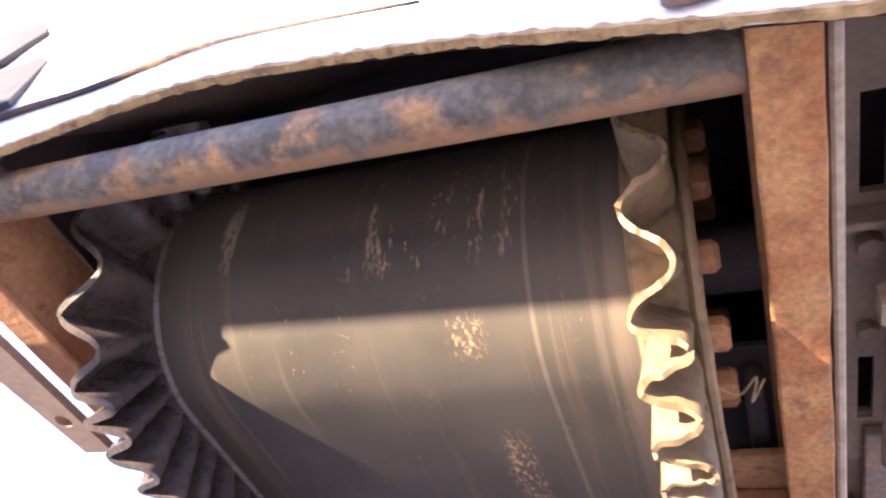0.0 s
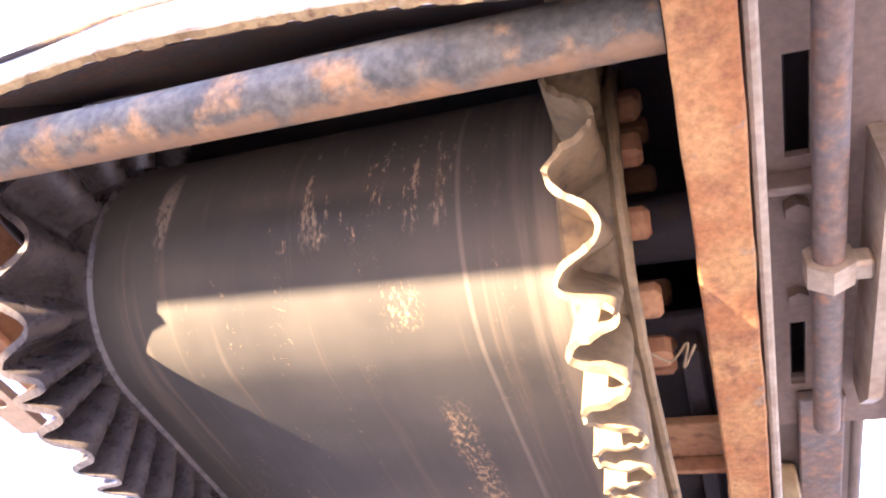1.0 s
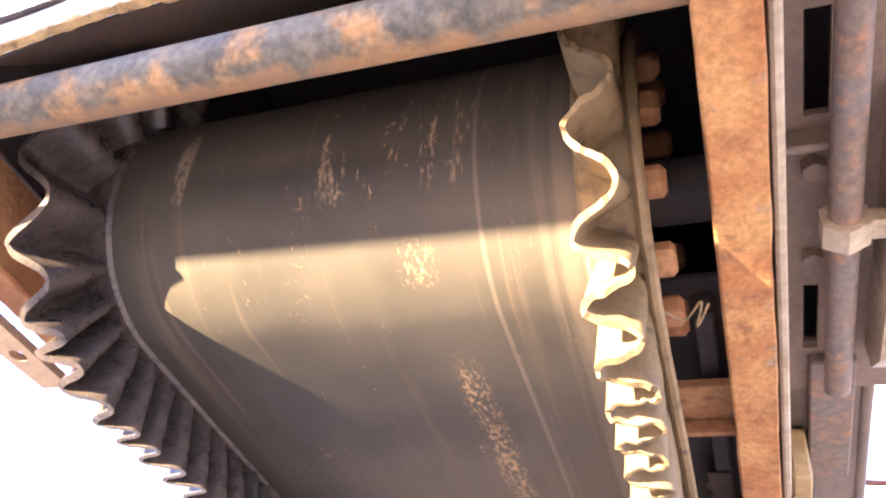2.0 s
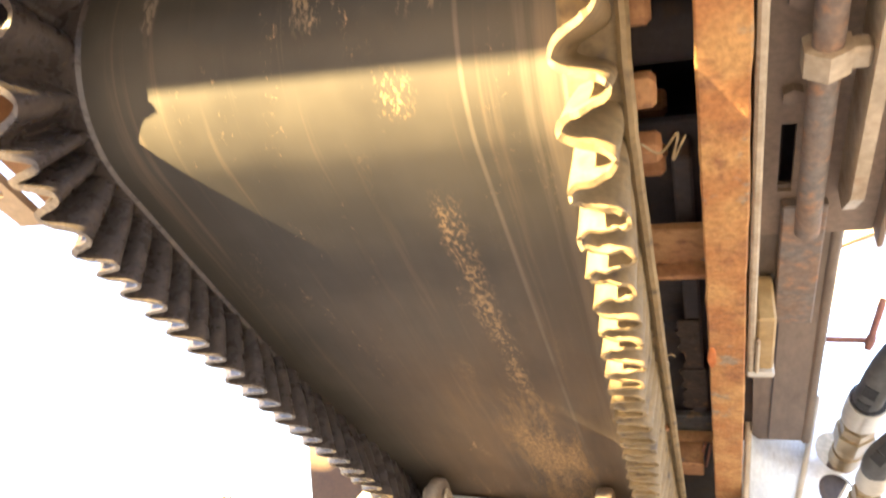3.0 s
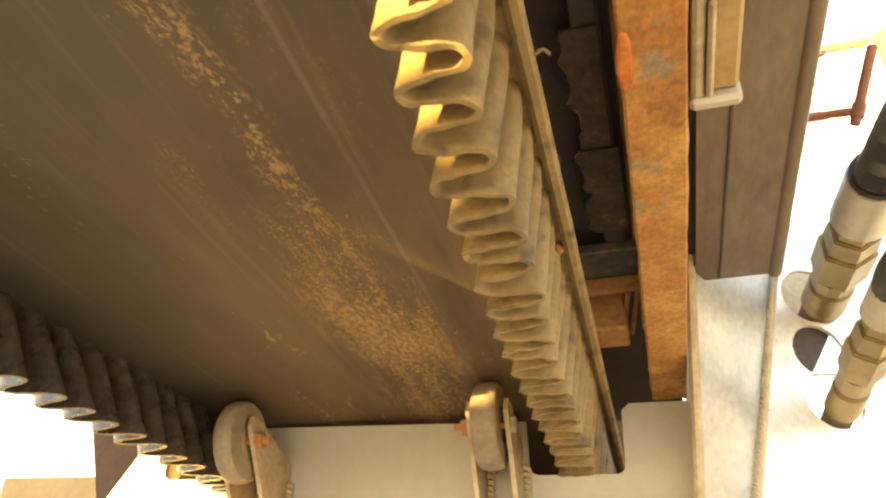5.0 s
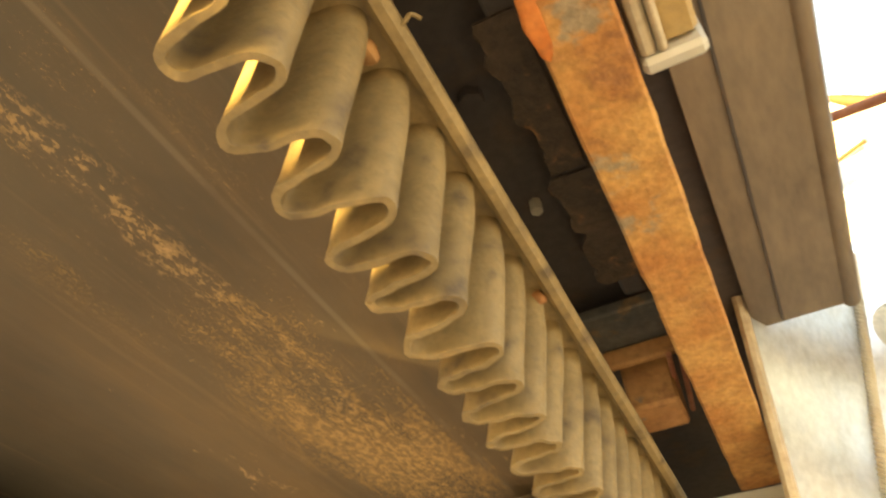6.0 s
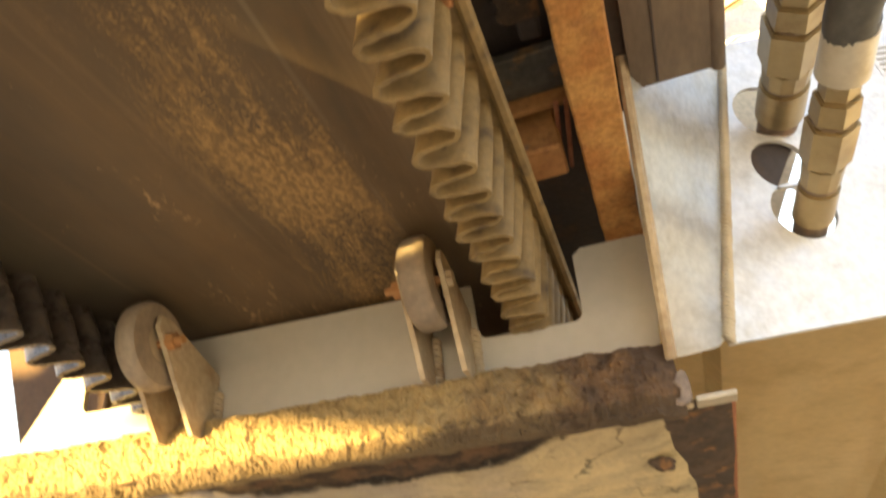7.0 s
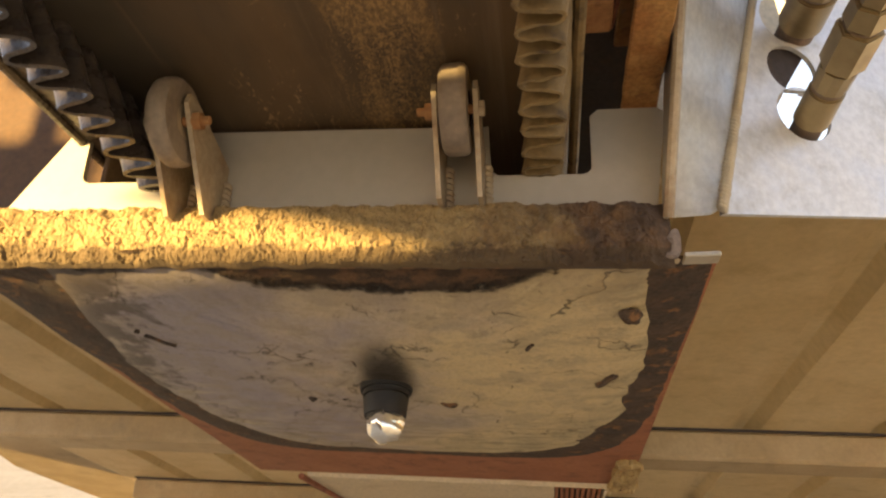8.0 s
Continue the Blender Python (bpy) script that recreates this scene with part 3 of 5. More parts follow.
for x, tone in ((BELT_R + 0.0005, SIDEWALL), (BELT_L - 0.0005, FARWALL)):
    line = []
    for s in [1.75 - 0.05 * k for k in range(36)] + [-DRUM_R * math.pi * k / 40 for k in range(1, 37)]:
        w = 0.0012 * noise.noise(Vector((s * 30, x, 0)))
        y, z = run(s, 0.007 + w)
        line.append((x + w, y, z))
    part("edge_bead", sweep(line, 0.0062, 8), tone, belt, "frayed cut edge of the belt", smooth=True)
y, z = run(0.36, 0.006)
part("loose_thread", sweep(curve([(0.066, y, z), (0.073, y + 0.002, z - 0.003), (0.079, y, z - 0.002), (0.083, y + 0.003, z - 0.004)], 5), 0.0012, 6), SIDEWALL, belt, "frayed loose thread")
y, z = run(-0.005, 0.006)
part("loose_thread", sweep(curve([(0.074, y, z), (0.090, y + 0.018, z + 0.004), (0.106, y - 0.004, z + 0.006), (0.100, y + 0.026, z + 0.002), (0.112, y + 0.002, z + 0.008)], 5), 0.0012, 6), SIDEWALL, belt, "frayed loose thread")

for x, y0, r in ((0.052, 1.140, 0.0062), (0.058, 1.352, 0.0050), (0.056, 0.985, 0.0055), (0.056, 1.555, 0.0045)):
    bm = bmesh.new()
    bmesh.ops.create_icosphere(bm, subdivisions=2, radius=r, matrix=Matrix.Translation((x, *run(y0 - DRUM_Y, 0.009))))
    rough_up(bm, 0.0025, 160)
    part("clay_lump", bm, RUST, belt, "orange clay lump caught in the sidewall", smooth=True)

# ---- drum with rusty bars that stick out past the belt ----
drum = thing("head_drum", (-0.227, DRUM_Y, DRUM_Z), "rusty slatted steel drum inside the belt's bend", "drum")
part("shaft", rodded((-0.75, DRUM_Y, DRUM_Z), (0.40, DRUM_Y, DRUM_Z), 0.035, 24), DARK, drum, smooth=True)
for x in (-0.54, 0.03):
    part("end_disc", rodded((x, DRUM_Y, DRUM_Z), (x + 0.008, DRUM_Y, DRUM_Z), 0.128, 40), DARK, drum)
for k in range(12):
    bm = boxed(-0.565, 0.090, -0.0145, 0.0145, -0.1485, -0.124, edge=0.005)
    bmesh.ops.transform(bm, matrix=Matrix.Translation((0, DRUM_Y, DRUM_Z)) @ Matrix.Rotation(radians(-30 * k - 15.5), 4, "X"), verts=bm.verts)
    part("drum_bar", bm, RUST, drum)

# ---- pipe across the head, and the hood over it ----
part("cross_pipe", rodded((-0.95, 0.472, 0.4836), (0.1225, 0.472, 0.4568), 0.0242, 32), PIPE, thing("head_pipe", (-0.4, 0.474, 0.43), "rust-blotched blue-grey steel pipe across the conveyor head", "pipe"), smooth=True)

hood = thing("head_hood", (-0.2, 0.43, 0.5), "white sunlit sheet metal hood with a crusted lower edge", "hood")
LIP = curve([(-1.0, 0.42, 0.385), (-0.75, 0.42, 0.432), (-0.507, 0.42, 0.470), (-0.39, 0.42, 0.499), (-0.29, 0.42, 0.505), (-0.11, 0.42, 0.477), (0.0, 0.42, 0.444), (0.0864, 0.42, 0.4168), (0.189, 0.42, 0.3876), (0.45, 0.42, 0.32)], 9)


def hood_strip(profile, jag=0.0):
    bm = bmesh.new()
    prev = None
    for k, p in enumerate(LIP):
        j = jag * noise.noise(Vector((p.x * 60, 0, 0)))
        row = [bm.verts.new((p.x, p.y + dy, p.z + dz + j)) for dy, dz in profile]
        if prev:
            n = len(row)
            for a in range(n):
                bm.faces.new((prev[a], prev[(a + 1) % n], row[(a + 1) % n], row[a]))
        prev = row
    return bm


part("front_sheet", hood_strip([(0, 0.004), (-0.02, 0.25), (0.05, 0.60), (0.056, 0.60), (-0.014, 0.25), (0.006, 0.004)]), HOOD, hood, smooth=True)
part("inner_lip", hood_strip([(0.007, 0.002), (0.026, 0.095), (0.26, 0.50), (0.266, 0.50), (0.032, 0.100), (0.009, 0.010)]), RODRUST, hood, "dark brown inner flange")
bm = hood_strip([(-0.003, -0.001), (-0.0035, 0.0035), (0.005, 0.0035), (0.0045, -0.001)], 0.003)
bmesh.ops.subdivide_edges(bm, edges=bm.edges[:], cuts=2, use_grid_fill=True)
rough_up(bm, 0.0026, 110)
part("crusted_edge", bm, CRUST, hood, "crusted yellow-brown lower edge")

seam_line = curve([(-0.80, 0.412, 0.47), (-0.5515, 0.413, 0.524), (-0.458, 0.4145, 0.538), (-0.375, 0.4135, 0.560), (-0.324, 0.413, 0.568), (-0.226, 0.4125, 0.557), (-0.104, 0.413, 0.536)], 6)
part("lap_seam", sweep([p + Vector((0, -0.0015, 0.0)) for p in seam_line], [0.0042 - 0.0026 * k / 36 for k in range(37)], 8), SOIL, hood, "rusty lap seam")
gb = thing("folded_bracket", (-0.66, 0.40, 0.68), "grey folded sheet bracket on the hood", "bracket")
FRONT = Matrix(((1, 0, 0, 0), (0, 0, 1, 0.395), (0, 1, 0, 0), (0, 0, 0, 1)))
part("upper_fold", sheet([(-0.82, 0.66), (-0.71, 0.732), (-0.656, 0.747), (-0.630, 0.729), (-0.606, 0.698), (-0.627, 0.667), (-0.636, 0.643), (-0.82, 0.56)], [], 0.006, FRONT), SHADED_SHEET, gb)
part("lower_fold", sheet([(-0.80, 0.58), (-0.634, 0.655), (-0.600, 0.664), (-0.562, 0.629), (-0.553, 0.544), (-0.70, 0.47)], [], 0.006, FRONT @ Matrix.Translation((0, 0, 0.010))), SHADED_SHEET, gb)
tb = thing("hood_block", (0.09, 0.42, 0.48), "dark steel block on the hood's corner", "block")
part("block", boxed(0.078, 0.112, 0.392, 0.416, 0.430, 0.475, 0.003), BROWN, tb)

# ---- rusty side beam and what lies beside it ----
beam = thing("side_beam", (0.145, 1.1, 0.423), "rusty orange steel channel beam along the belt", "beam")
bm = bmesh.new()
box(bm, 0.123, 0.166, 0.425, 1.760, 0.423, 0.431, 0.002)
bmesh.ops.subdivide_edges(bm, edges=[e for e in bm.edges if e.calc_length() > 0.5], cuts=60)
rough_up(bm, 0.0016, 40)
rough_up(bm, 0.0012, 15)
part("flange", bm, BEAMRUST, beam)
part("web", boxed(0.158, 0.165, 0.43, 1.758, 0.432, 0.53), BEAMRUST, beam)
bm = bmesh.new()
bmesh.ops.create_icosphere(bm, subdivisions=3, radius=1.0, matrix=Matrix.Translation((0.1265, 1.172, 0.4225)) @ Matrix.Diagonal((0.0055, 0.026, 0.0022, 1)))
rough_up(bm, 0.0035, 90)
part("rust_flake", bm, FLAKE, beam, "bright orange rust flake on the edge", smooth=True)
part("upper_flange", boxed(0.123, 0.157, 0.43, 1.758, 0.522, 0.530), RUST, beam)
esb = thing("edge_strip_bar", (0.173, 0.8, 0.44), "thin dusty steel strip bolted along the side beam", "bar")
part("strip", boxed(0.1685, 0.178, 0.40, 1.222, 0.436, 0.52), BROWN, esb)
part("edge", sweep(curve([(0.1735, 0.40, 0.4345), (0.1732, 0.8, 0.4343), (0.1735, 1.2225, 0.4345)], 8), 0.0048, 8), BRACKET, esb, "dusty rounded lower edge", smooth=True)

S = [(0.178, 0.40), (0.300, 0.40), (0.300, 1.02), (0.178, 1.02)]


def slot(x0, x1, y0, y1):
    return [(x0, y0), (x1, y0), (x1, y1), (x0, y1)]


tk = thing("slotted_plate", (0.24, 0.7, 0.50), "brown steel take-up plate with long slots", "plate")
part("plate", sheet(S, [slot(0.200, 0.219, 0.545, 0.640), slot(0.200, 0.214, 0.845, 0.945)], 0.008, Matrix.Translation((0, 0, 0.50))), BROWN, tk)
part("rib", boxed(0.180, 0.230, 0.652, 0.660, 0.476, 0.499), BROWN, tk)
part("bolt_head", rodded((0.207, 0.690, 0.499), (0.207, 0.690, 0.486), 0.011, 6), BROWN, tk)
part("bolt_head", rodded((0.207, 0.800, 0.499), (0.207, 0.800, 0.488), 0.010, 6), BROWN, tk)

tie = thing("take_up_rod", (0.225, 0.7, 0.45), "rusty round steel take-up rod beside the beam", "rod")
part("rod", rodded((0.224, 0.36, 0.459), (0.226, 0.965, 0.459), 0.0125, 24, edge=0.002), RODRUST, tie, smooth=True)
bm = bmesh.new()
rod(bm, (0.225, 0.716, 0.459), (0.225, 0.742, 0.459), 0.021, 6)
box(bm, 0.226, 0.258, 0.718, 0.740, 0.449, 0.469, 0.003)
part("clamp", bm, BRACKET, tie, "worn tan clamp nut")

ang = thing("angle_plate", (0.262, 0.76, 0.45), "worn steel angle plate beside the take-up rod", "plate")
part("plate", sheet([(0.62, 0.43), (0.655, 0.44), (0.90, 0.445), (0.945, 0.47), (0.945, 0.52), (0.62, 0.52)], [], 0.012, Matrix(((0, 0, 1, 0.2585), (1, 0, 0, 0), (0, 1, 0, 0), (0, 0, 0, 1)))), BRACKET, ang)

chan = thing("side_channel", (0.225, 1.3, 0.50), "dusty brown steel channel, shade in its colour, ending at the bulkhead", "channel")
bm = sheet([(0.1825, 0.94), (0.262, 0.94), (0.270, 1.610), (0.187, 1.610)], [], 0.006, Matrix.Translation((0, 0, 0.505)))
part("web", bm, CHANNEL, chan)
part("flange", sweep(curve([(0.266, 0.94, 0.508), (0.269, 1.3, 0.508), (0.273, 1.612, 0.508)], 6), 0.0075, 10), CHANNEL, chan, smooth=True)
part("flange", boxed(0.2705, 0.2765, 0.94, 1.612, 0.512, 0.60), CHANNEL, chan)
part("seam", boxed(0.212, 0.214, 0.96, 1.605, 0.5025, 0.5045, 0), DARK, chan)

end = thing("end_shoe", (0.19, 1.18, 0.43), "ochre steel shoe with pale scuffed rim on the beam's strip", "shoe")
part("block", boxed(0.1795, 0.2010, 1.10, 1.2230, 0.434, 0.50, 0.003), SHOE, end, "ochre recessed face")
part("side_rim", boxed(0.1785, 0.1835, 1.14, 1.2230, 0.4275, 0.4335, 0.002), BRACKET, end)
part("worn_lip", boxed(0.168, 0.2030, 1.2235, 1.2345, 0.4270, 0.490, 0.003), GALV, end, "pale worn end of the shoe")
bm = boxed(0.2045, 0.250, 0.955, 1.195, 0.486, 0.499, 0.002)
part("cover_plate", bm, RODRUST, thing("cover_plate", (0.22, 1.03, 0.49), "reddish brown cover plate on the side channel", "plate"))

# cross members and dark inner frame between belt and beam
for y0, y1, z0, mat, lab in ((0.965, 1.035, 0.47, RUST, "rusty cross bar between belt and beam"), (1.515, 1.575, 0.50, GREYBAR, "grey steel cross bar between belt and beam")):
    c = thing("cross_bar", (0.1, (y0 + y1) / 2, z0), lab, "bar")
    part("bar", boxed(-0.52, 0.1575, y0, y1, z0, z0 + 0.012), mat, c)
    part("lip", boxed(-0.52, 0.1575, y1 - 0.008, y1, z0 - 0.020, z0 - 0.001), RUST, c)
blk = thing("guide_block", (0.09, 1.60, 0.45), "orange-brown steel guide block behind the belt edge", "block")
part("block", boxed(0.060, 0.106, 1.590, 1.640, 0.445, 0.50, 0.003), RUST, blk)
for x in (0.1105, 0.1205):
    part("pin", rodded((x, 1.556, 0.47), (x - 0.0115, 1.662, 0.472), 0.0026, 10), COPPER, blk, "thin rusty pin", smooth=True)
inner = thing("inner_frame", (-0.2, 1.4, 0.55), "dark inner frame plate above the return belt", "plate")
part("plate", boxed(-0.66, 0.1575, 0.86, 2.55, 0.535, 0.545), DARK, inner)
part("stiffener", boxed(0.094, 0.115, 0.88, 1.50, 0.50, 0.534, 0.003), DARK, inner)
part("bolt_head", rodded((0.058, 1.388, 0.534), (0.058, 1.388, 0.522), 0.0052, 6), FERRULE, inner, "shiny bolt head")
for y0, y1, x1 in ((1.20, 1.335, 0.112), (1.34, 1.47, 0.118)):
    edge = [(0.084 + 0.010 * noise.noise(Vector((y0 * 7, k * 0.55, 0))), y0 + (y1 - y0) * k / 18) for k in range(19)]
    part("rust_scale", sheet([(x1, y1), (x1, y0)] + edge, [], 0.0025, Matrix.Translation((0, 0, 0.4955))), SOIL, inner, "flaking brown rust scale")
for x, y in ((0.085, 1.05), (0.055, 1.27), (0.085, 1.47)):
    part("bolt_head", rodded((x, y, 0.534), (x, y, 0.524), 0.009, 6), DARK, inner)

# ---- left frame ----
lb = thing("side_beam", (-0.6, 0.7, 0.43), "rusty steel beam outside the far sidewall", "beam")
part("flange", boxed(-0.625, -0.585, 0.40, 1.02, 0.415, 0.423), RUST, lb)
part("web", boxed(-0.600, -0.593, 0.40, 1.02, 0.424, 0.52), RUST, lb)
lug = thing("lug_plate", (-0.66, 0.72, 0.39), "brown steel lug plate with a hole, on the far beam", "plate")
part("plate", sheet([(-0.69, 0.55), (-0.628, 0.55), (-0.628, 0.80), (-0.67, 0.80)], [ring(-0.652, 0.735, 0.011, 16)], 0.010, Matrix.Translation((0, 0, 0.398))), BROWN, lug)
web = thing("side_web", (-0.68, 1.83, 0.5), "tan rusty steel side web behind the roller plate", "plate")
part("plate", sheet([(-0.712, 0.285), (-0.549, 0.285), (-0.549, 0.80), (-0.905, 0.80)], [], 0.008, Matrix(((1, 0, 0, 0), (0, 0, 1, 1.840), (0, 1, 0, 0), (0, 0, 0, 1)))), OCHRE, web)
part("fold", boxed(-0.548, -0.541, 1.765, 1.840, 0.33, 0.80), BROWN, web)

# ---- roller plate with slots for the sidewalls ----
rp = thing("roller_plate", (-0.25, 1.735, 0.30), "dusty galvanised cross plate with slots for the belt's sidewalls", "plate")


def slotted_outline():
    pts = [(-0.650, -0.115), (0.1495, -0.115), (0.1700, 0.015), (0.162, 0.022), (0.094, 0.021), (0.084, 0.012)]
    pts += [(0.082 - 0.012 + 0.012 * math.cos(radians(-a)), -0.055 + 0.012 * math.sin(radians(-a))) for a in range(0, 91, 15)]
    pts += [(-0.022 - 0.012 * math.sin(radians(a)), -0.055 - 0.012 * math.cos(radians(a))) for a in range(0, 91, 15)]
    pts += [(-0.036, 0.001), (-0.430, 0.003)]
    pts += [(-0.442 + 0.010 * math.cos(radians(-a)), -0.058 + 0.010 * math.sin(radians(-a))) for a in range(0, 91, 15)]
    pts += [(-0.539 - 0.012 * math.sin(radians(a)), -0.056 - 0.012 * math.cos(radians(a))) for a in range(0, 91, 15)]
    pts += [(-0.553, 0.010), (-0.575, 0.010)]
    return pts


UPRIGHT = Matrix(((1, 0, 0, 0), (0, 0, 1, 1.735), (0, 1, 0, 0), (0, 0, 0, 1)))
bm = sheet(slotted_outline(), [], 0.008, UPRIGHT)
for v in bm.verts:
    v.co.z += 0.4045 - 0.0425 * (v.co.x + 0.2)
part("plate", bm, GALV, rp)


def weld(p, q, n, r):
    """One rippled weld bead of n ripples."""
    p, q = Vector(p), Vector(q)
    m = (q - p).to_track_quat("Z", "Y").to_matrix()
    bm = bmesh.new()
    rows = []
    for k in range(n * 4 + 1):
        c = p.lerp(q, k / (n * 4))
        swell = r * (0.62 + 0.42 * abs(math.sin(math.pi * k / 4)) + 0.12 * noise.noise(c * 300))
        rows.append([bm.verts.new(c + m @ Vector((swell * math.cos(a * math.pi / 4), swell * math.sin(a * math.pi / 4), 0.35 * r * math.sin(a * math.pi / 4)))) for a in range(8)])
    for r0, r1 in zip(rows, rows[1:]):
        for k in range(8):
            bm.faces.new((r0[k - 1], r0[k], r1[k], r1[k - 1]))
    bm.faces.new(rows[0][::-1])
    bm.faces.new(rows[-1])
    return bm


def prong(x, yc, zr):
    m = Matrix(((0, 0, 1, x), (1, 0, 0, 0), (0, 1, 0, 0), (0, 0, 0, 1)))
    part("prong", sheet([(1.7345, zr - 0.088), (1.7345, zr - 0.002), (yc + 0.004, zr + 0.026), (yc - 0.016, zr + 0.026), (yc - 0.020, zr + 0.012), (1.690, zr - 0.088)], [], 0.0055, m), BRACKET, rp)
    part("weld", weld((x + 0.0080, 1.732, zr - 0.086), (x + 0.0080, 1.732, zr - 0.026), 8, 0.0068), BRACKET, rp, smooth=True)


def roller(x, zr, nut, wide):
    c = (x, 1.652 if x > -0.2 else 1.634, zr)
    t = thing("guide_roller", c, "worn grey guide roller pressing on the belt, in a forked bracket", "roller", "guide rollers")
    bm = bmesh.new()
    prof = [(0.020, 0.0145 - wide), (0.046, 0.0145 - wide), (0.0495, 0.018 - wide), (0.0505, 0.024 - wide), (0.0505, 0.006), (0.0495, 0.011), (0.046, 0.0145), (0.020, 0.0145)]
    rows = []
    for k in range(40):
        a = 2 * math.pi * k / 40
        rows.append([bm.verts.new((x + d, c[1] + r * math.cos(a), c[2] + r * math.sin(a))) for r, d in prof])
    for k in range(40):
        r0, r1 = rows[k], rows[(k + 1) % 40]
        for j in range(len(prof) - 1):
            bm.faces.new((r0[j], r0[j + 1], r1[j + 1], r1[j]))
    part("tyre", bm, TYRE, t, smooth=True)
    part("hub", rodded((x - 0.0125, *c[1:]), (x + 0.0125, *c[1:]), 0.0205, 24), BRACKET, t)
    part("axle", rodded((x - 0.026, *c[1:]), (x + 0.026, *c[1:]), 0.0055, 12), RUST, t)
    part("nut", rodded((x + nut * 0.0245, *c[1:]), (x + nut * 0.034, *c[1:]), 0.0105, 6), RUST, t)
    part("thread", rodded((x + nut * 0.034, *c[1:]), (x + nut * 0.043, *c[1:]), 0.005, 10), RUST, t)
    part("nut", rodded((x - nut * 0.0245, *c[1:]), (x - nut * 0.031, *c[1:]), 0.0095, 6), BRACKET, t)


for x, zr, nut in ((-0.065, 0.366, -1), (-0.381, 0.361, 1)):
    yc = 1.652 if x > -0.2 else 1.634
    prong(x - (0.0255 if x > -0.2 else 0.0235), yc, zr)
    prong(x + 0.0195, yc, zr)
    roller(x, zr, nut, 0.029 if x > -0.2 else 0.0235)

# ---- bulkhead box with the hose holes: a leaning side strip welded to a bright plate turned away ----
bh = thing("bulkhead_box", (0.4, 1.72, 0.25), "bright galvanised bulkhead plate with three hose holes", "bulkhead")


def axes(u, v, at):
    u = Vector(u).normalized()
    v = Vector(v)
    v = (v - u * v.dot(u)).normalized()
    m = Matrix((u, v, u.cross(v))).transposed().to_4x4()
    m.translation = at
    return m


FACE = axes((1, 0.406, 0.137), (0, -0.03, 1), (0.213, 1.7215, 0.259))


def on_face(x, z):
    """Plate coordinates of the point of the plate at x, z."""
    p = FACE.inverted() @ Vector((x, 1.7215 + 0.41 * (x - 0.213) - 0.03 * (z - 0.259), z))
    return p.x, p.y


HOLES = [(*on_face(0.338, 0.552), 0.038), (*on_face(0.332, 0.474), 0.0345), (*on_face(0.336, 0.411), 0.0370)]
SMALL = (*on_face(0.505, 0.538), 0.011)
outer = [on_face(0.2135, 0.2600), (0.75, 0.0), (0.75, 0.47), on_face(0.3185, 0.660)]
part("front_plate", sheet(outer, [ring(*h) for h in HOLES] + [ring(*SMALL, 14)], -0.006, FACE), BRIGHT, bh)
bm = bmesh.new()
A, B, C, D = (Vector(p) for p in ((0.160, 1.717, 0.2555), (0.2125, 1.7200, 0.2590), (0.2955, 1.7445, 0.5735), (0.184, 1.590, 0.497)))
rows = []
for j in range(17):
    t = j / 16
    row = []
    for k in range(13):
        u = k / 12
        p = A.lerp(B, u).lerp(D.lerp(C, u), t * 1.27)
        round_off = 0.010 * max(0.0, u - 0.72) ** 2 / 0.0784 * max(0.0, 1 - t * 9)
        row.append(bm.verts.new(p + Vector((0, 0, round_off))))
    rows.append(row)
for r0, r1 in zip(rows, rows[1:]):
    for k in range(12):
        bm.faces.new((r0[k], r0[k + 1], r1[k + 1], r1[k]))
bmesh.ops.solidify(bm, geom=bm.faces[:], thickness=-0.005)
part("side_strip", bm, BRIGHT, bh, smooth=True)
part("folded_edge", sweep([A + Vector((-0.004, -0.002, 0)), A.lerp(D, 0.5) + Vector((-0.004, -0.002, 0)), A.lerp(D, 1.1) + Vector((-0.004, -0.002, 0))], 0.006, 8), BRACKET, bh, "tan folded edge", smooth=True)
part("weld_seam", weld((0.2125, 1.7180, 0.262), (0.318, 1.7490, 0.658), 80, 0.0066), FERRULE, bh, smooth=True)
bm = bmesh.new()
vs = [bm.verts.new(p) for p in ((0.1565, 1.7145, 0.2555), (0.1835, 1.5875, 0.497), (0.1835, 1.72, 0.497), (0.1565, 1.7335, 0.2555))]
vs += [bm.verts.new(v.co - Vector((0.0055, 0, 0))) for v in vs]
for f in ((0, 1, 2, 3), (7, 6, 5, 4), (0, 4, 5, 1), (1, 5, 6, 2), (2, 6, 7, 3), (3, 7, 4, 0)):
    bm.faces.new([vs[k] for k in f])
part("side_plate", bm, GALV, bh)
bm = sheet([(0.03, 0.12), (0.165, 0.12), (0.33, 0.33), (0.33, 0.46), (0.09, 0.46)], [], -0.004, FACE @ Matrix.Translation((0, 0, -0.16)))
part("back_plate", bm, PALE, bh)
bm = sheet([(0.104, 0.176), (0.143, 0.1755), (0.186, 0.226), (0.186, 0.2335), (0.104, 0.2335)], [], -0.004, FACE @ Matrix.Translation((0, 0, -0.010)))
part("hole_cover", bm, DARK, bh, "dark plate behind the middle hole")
part("bolt", rodded(FACE @ Vector((*SMALL[:2], -0.012)), FACE @ Vector((*SMALL[:2], 0.004)), 0.0095, 6), RUST, bh, "rusty bolt in a small hole")


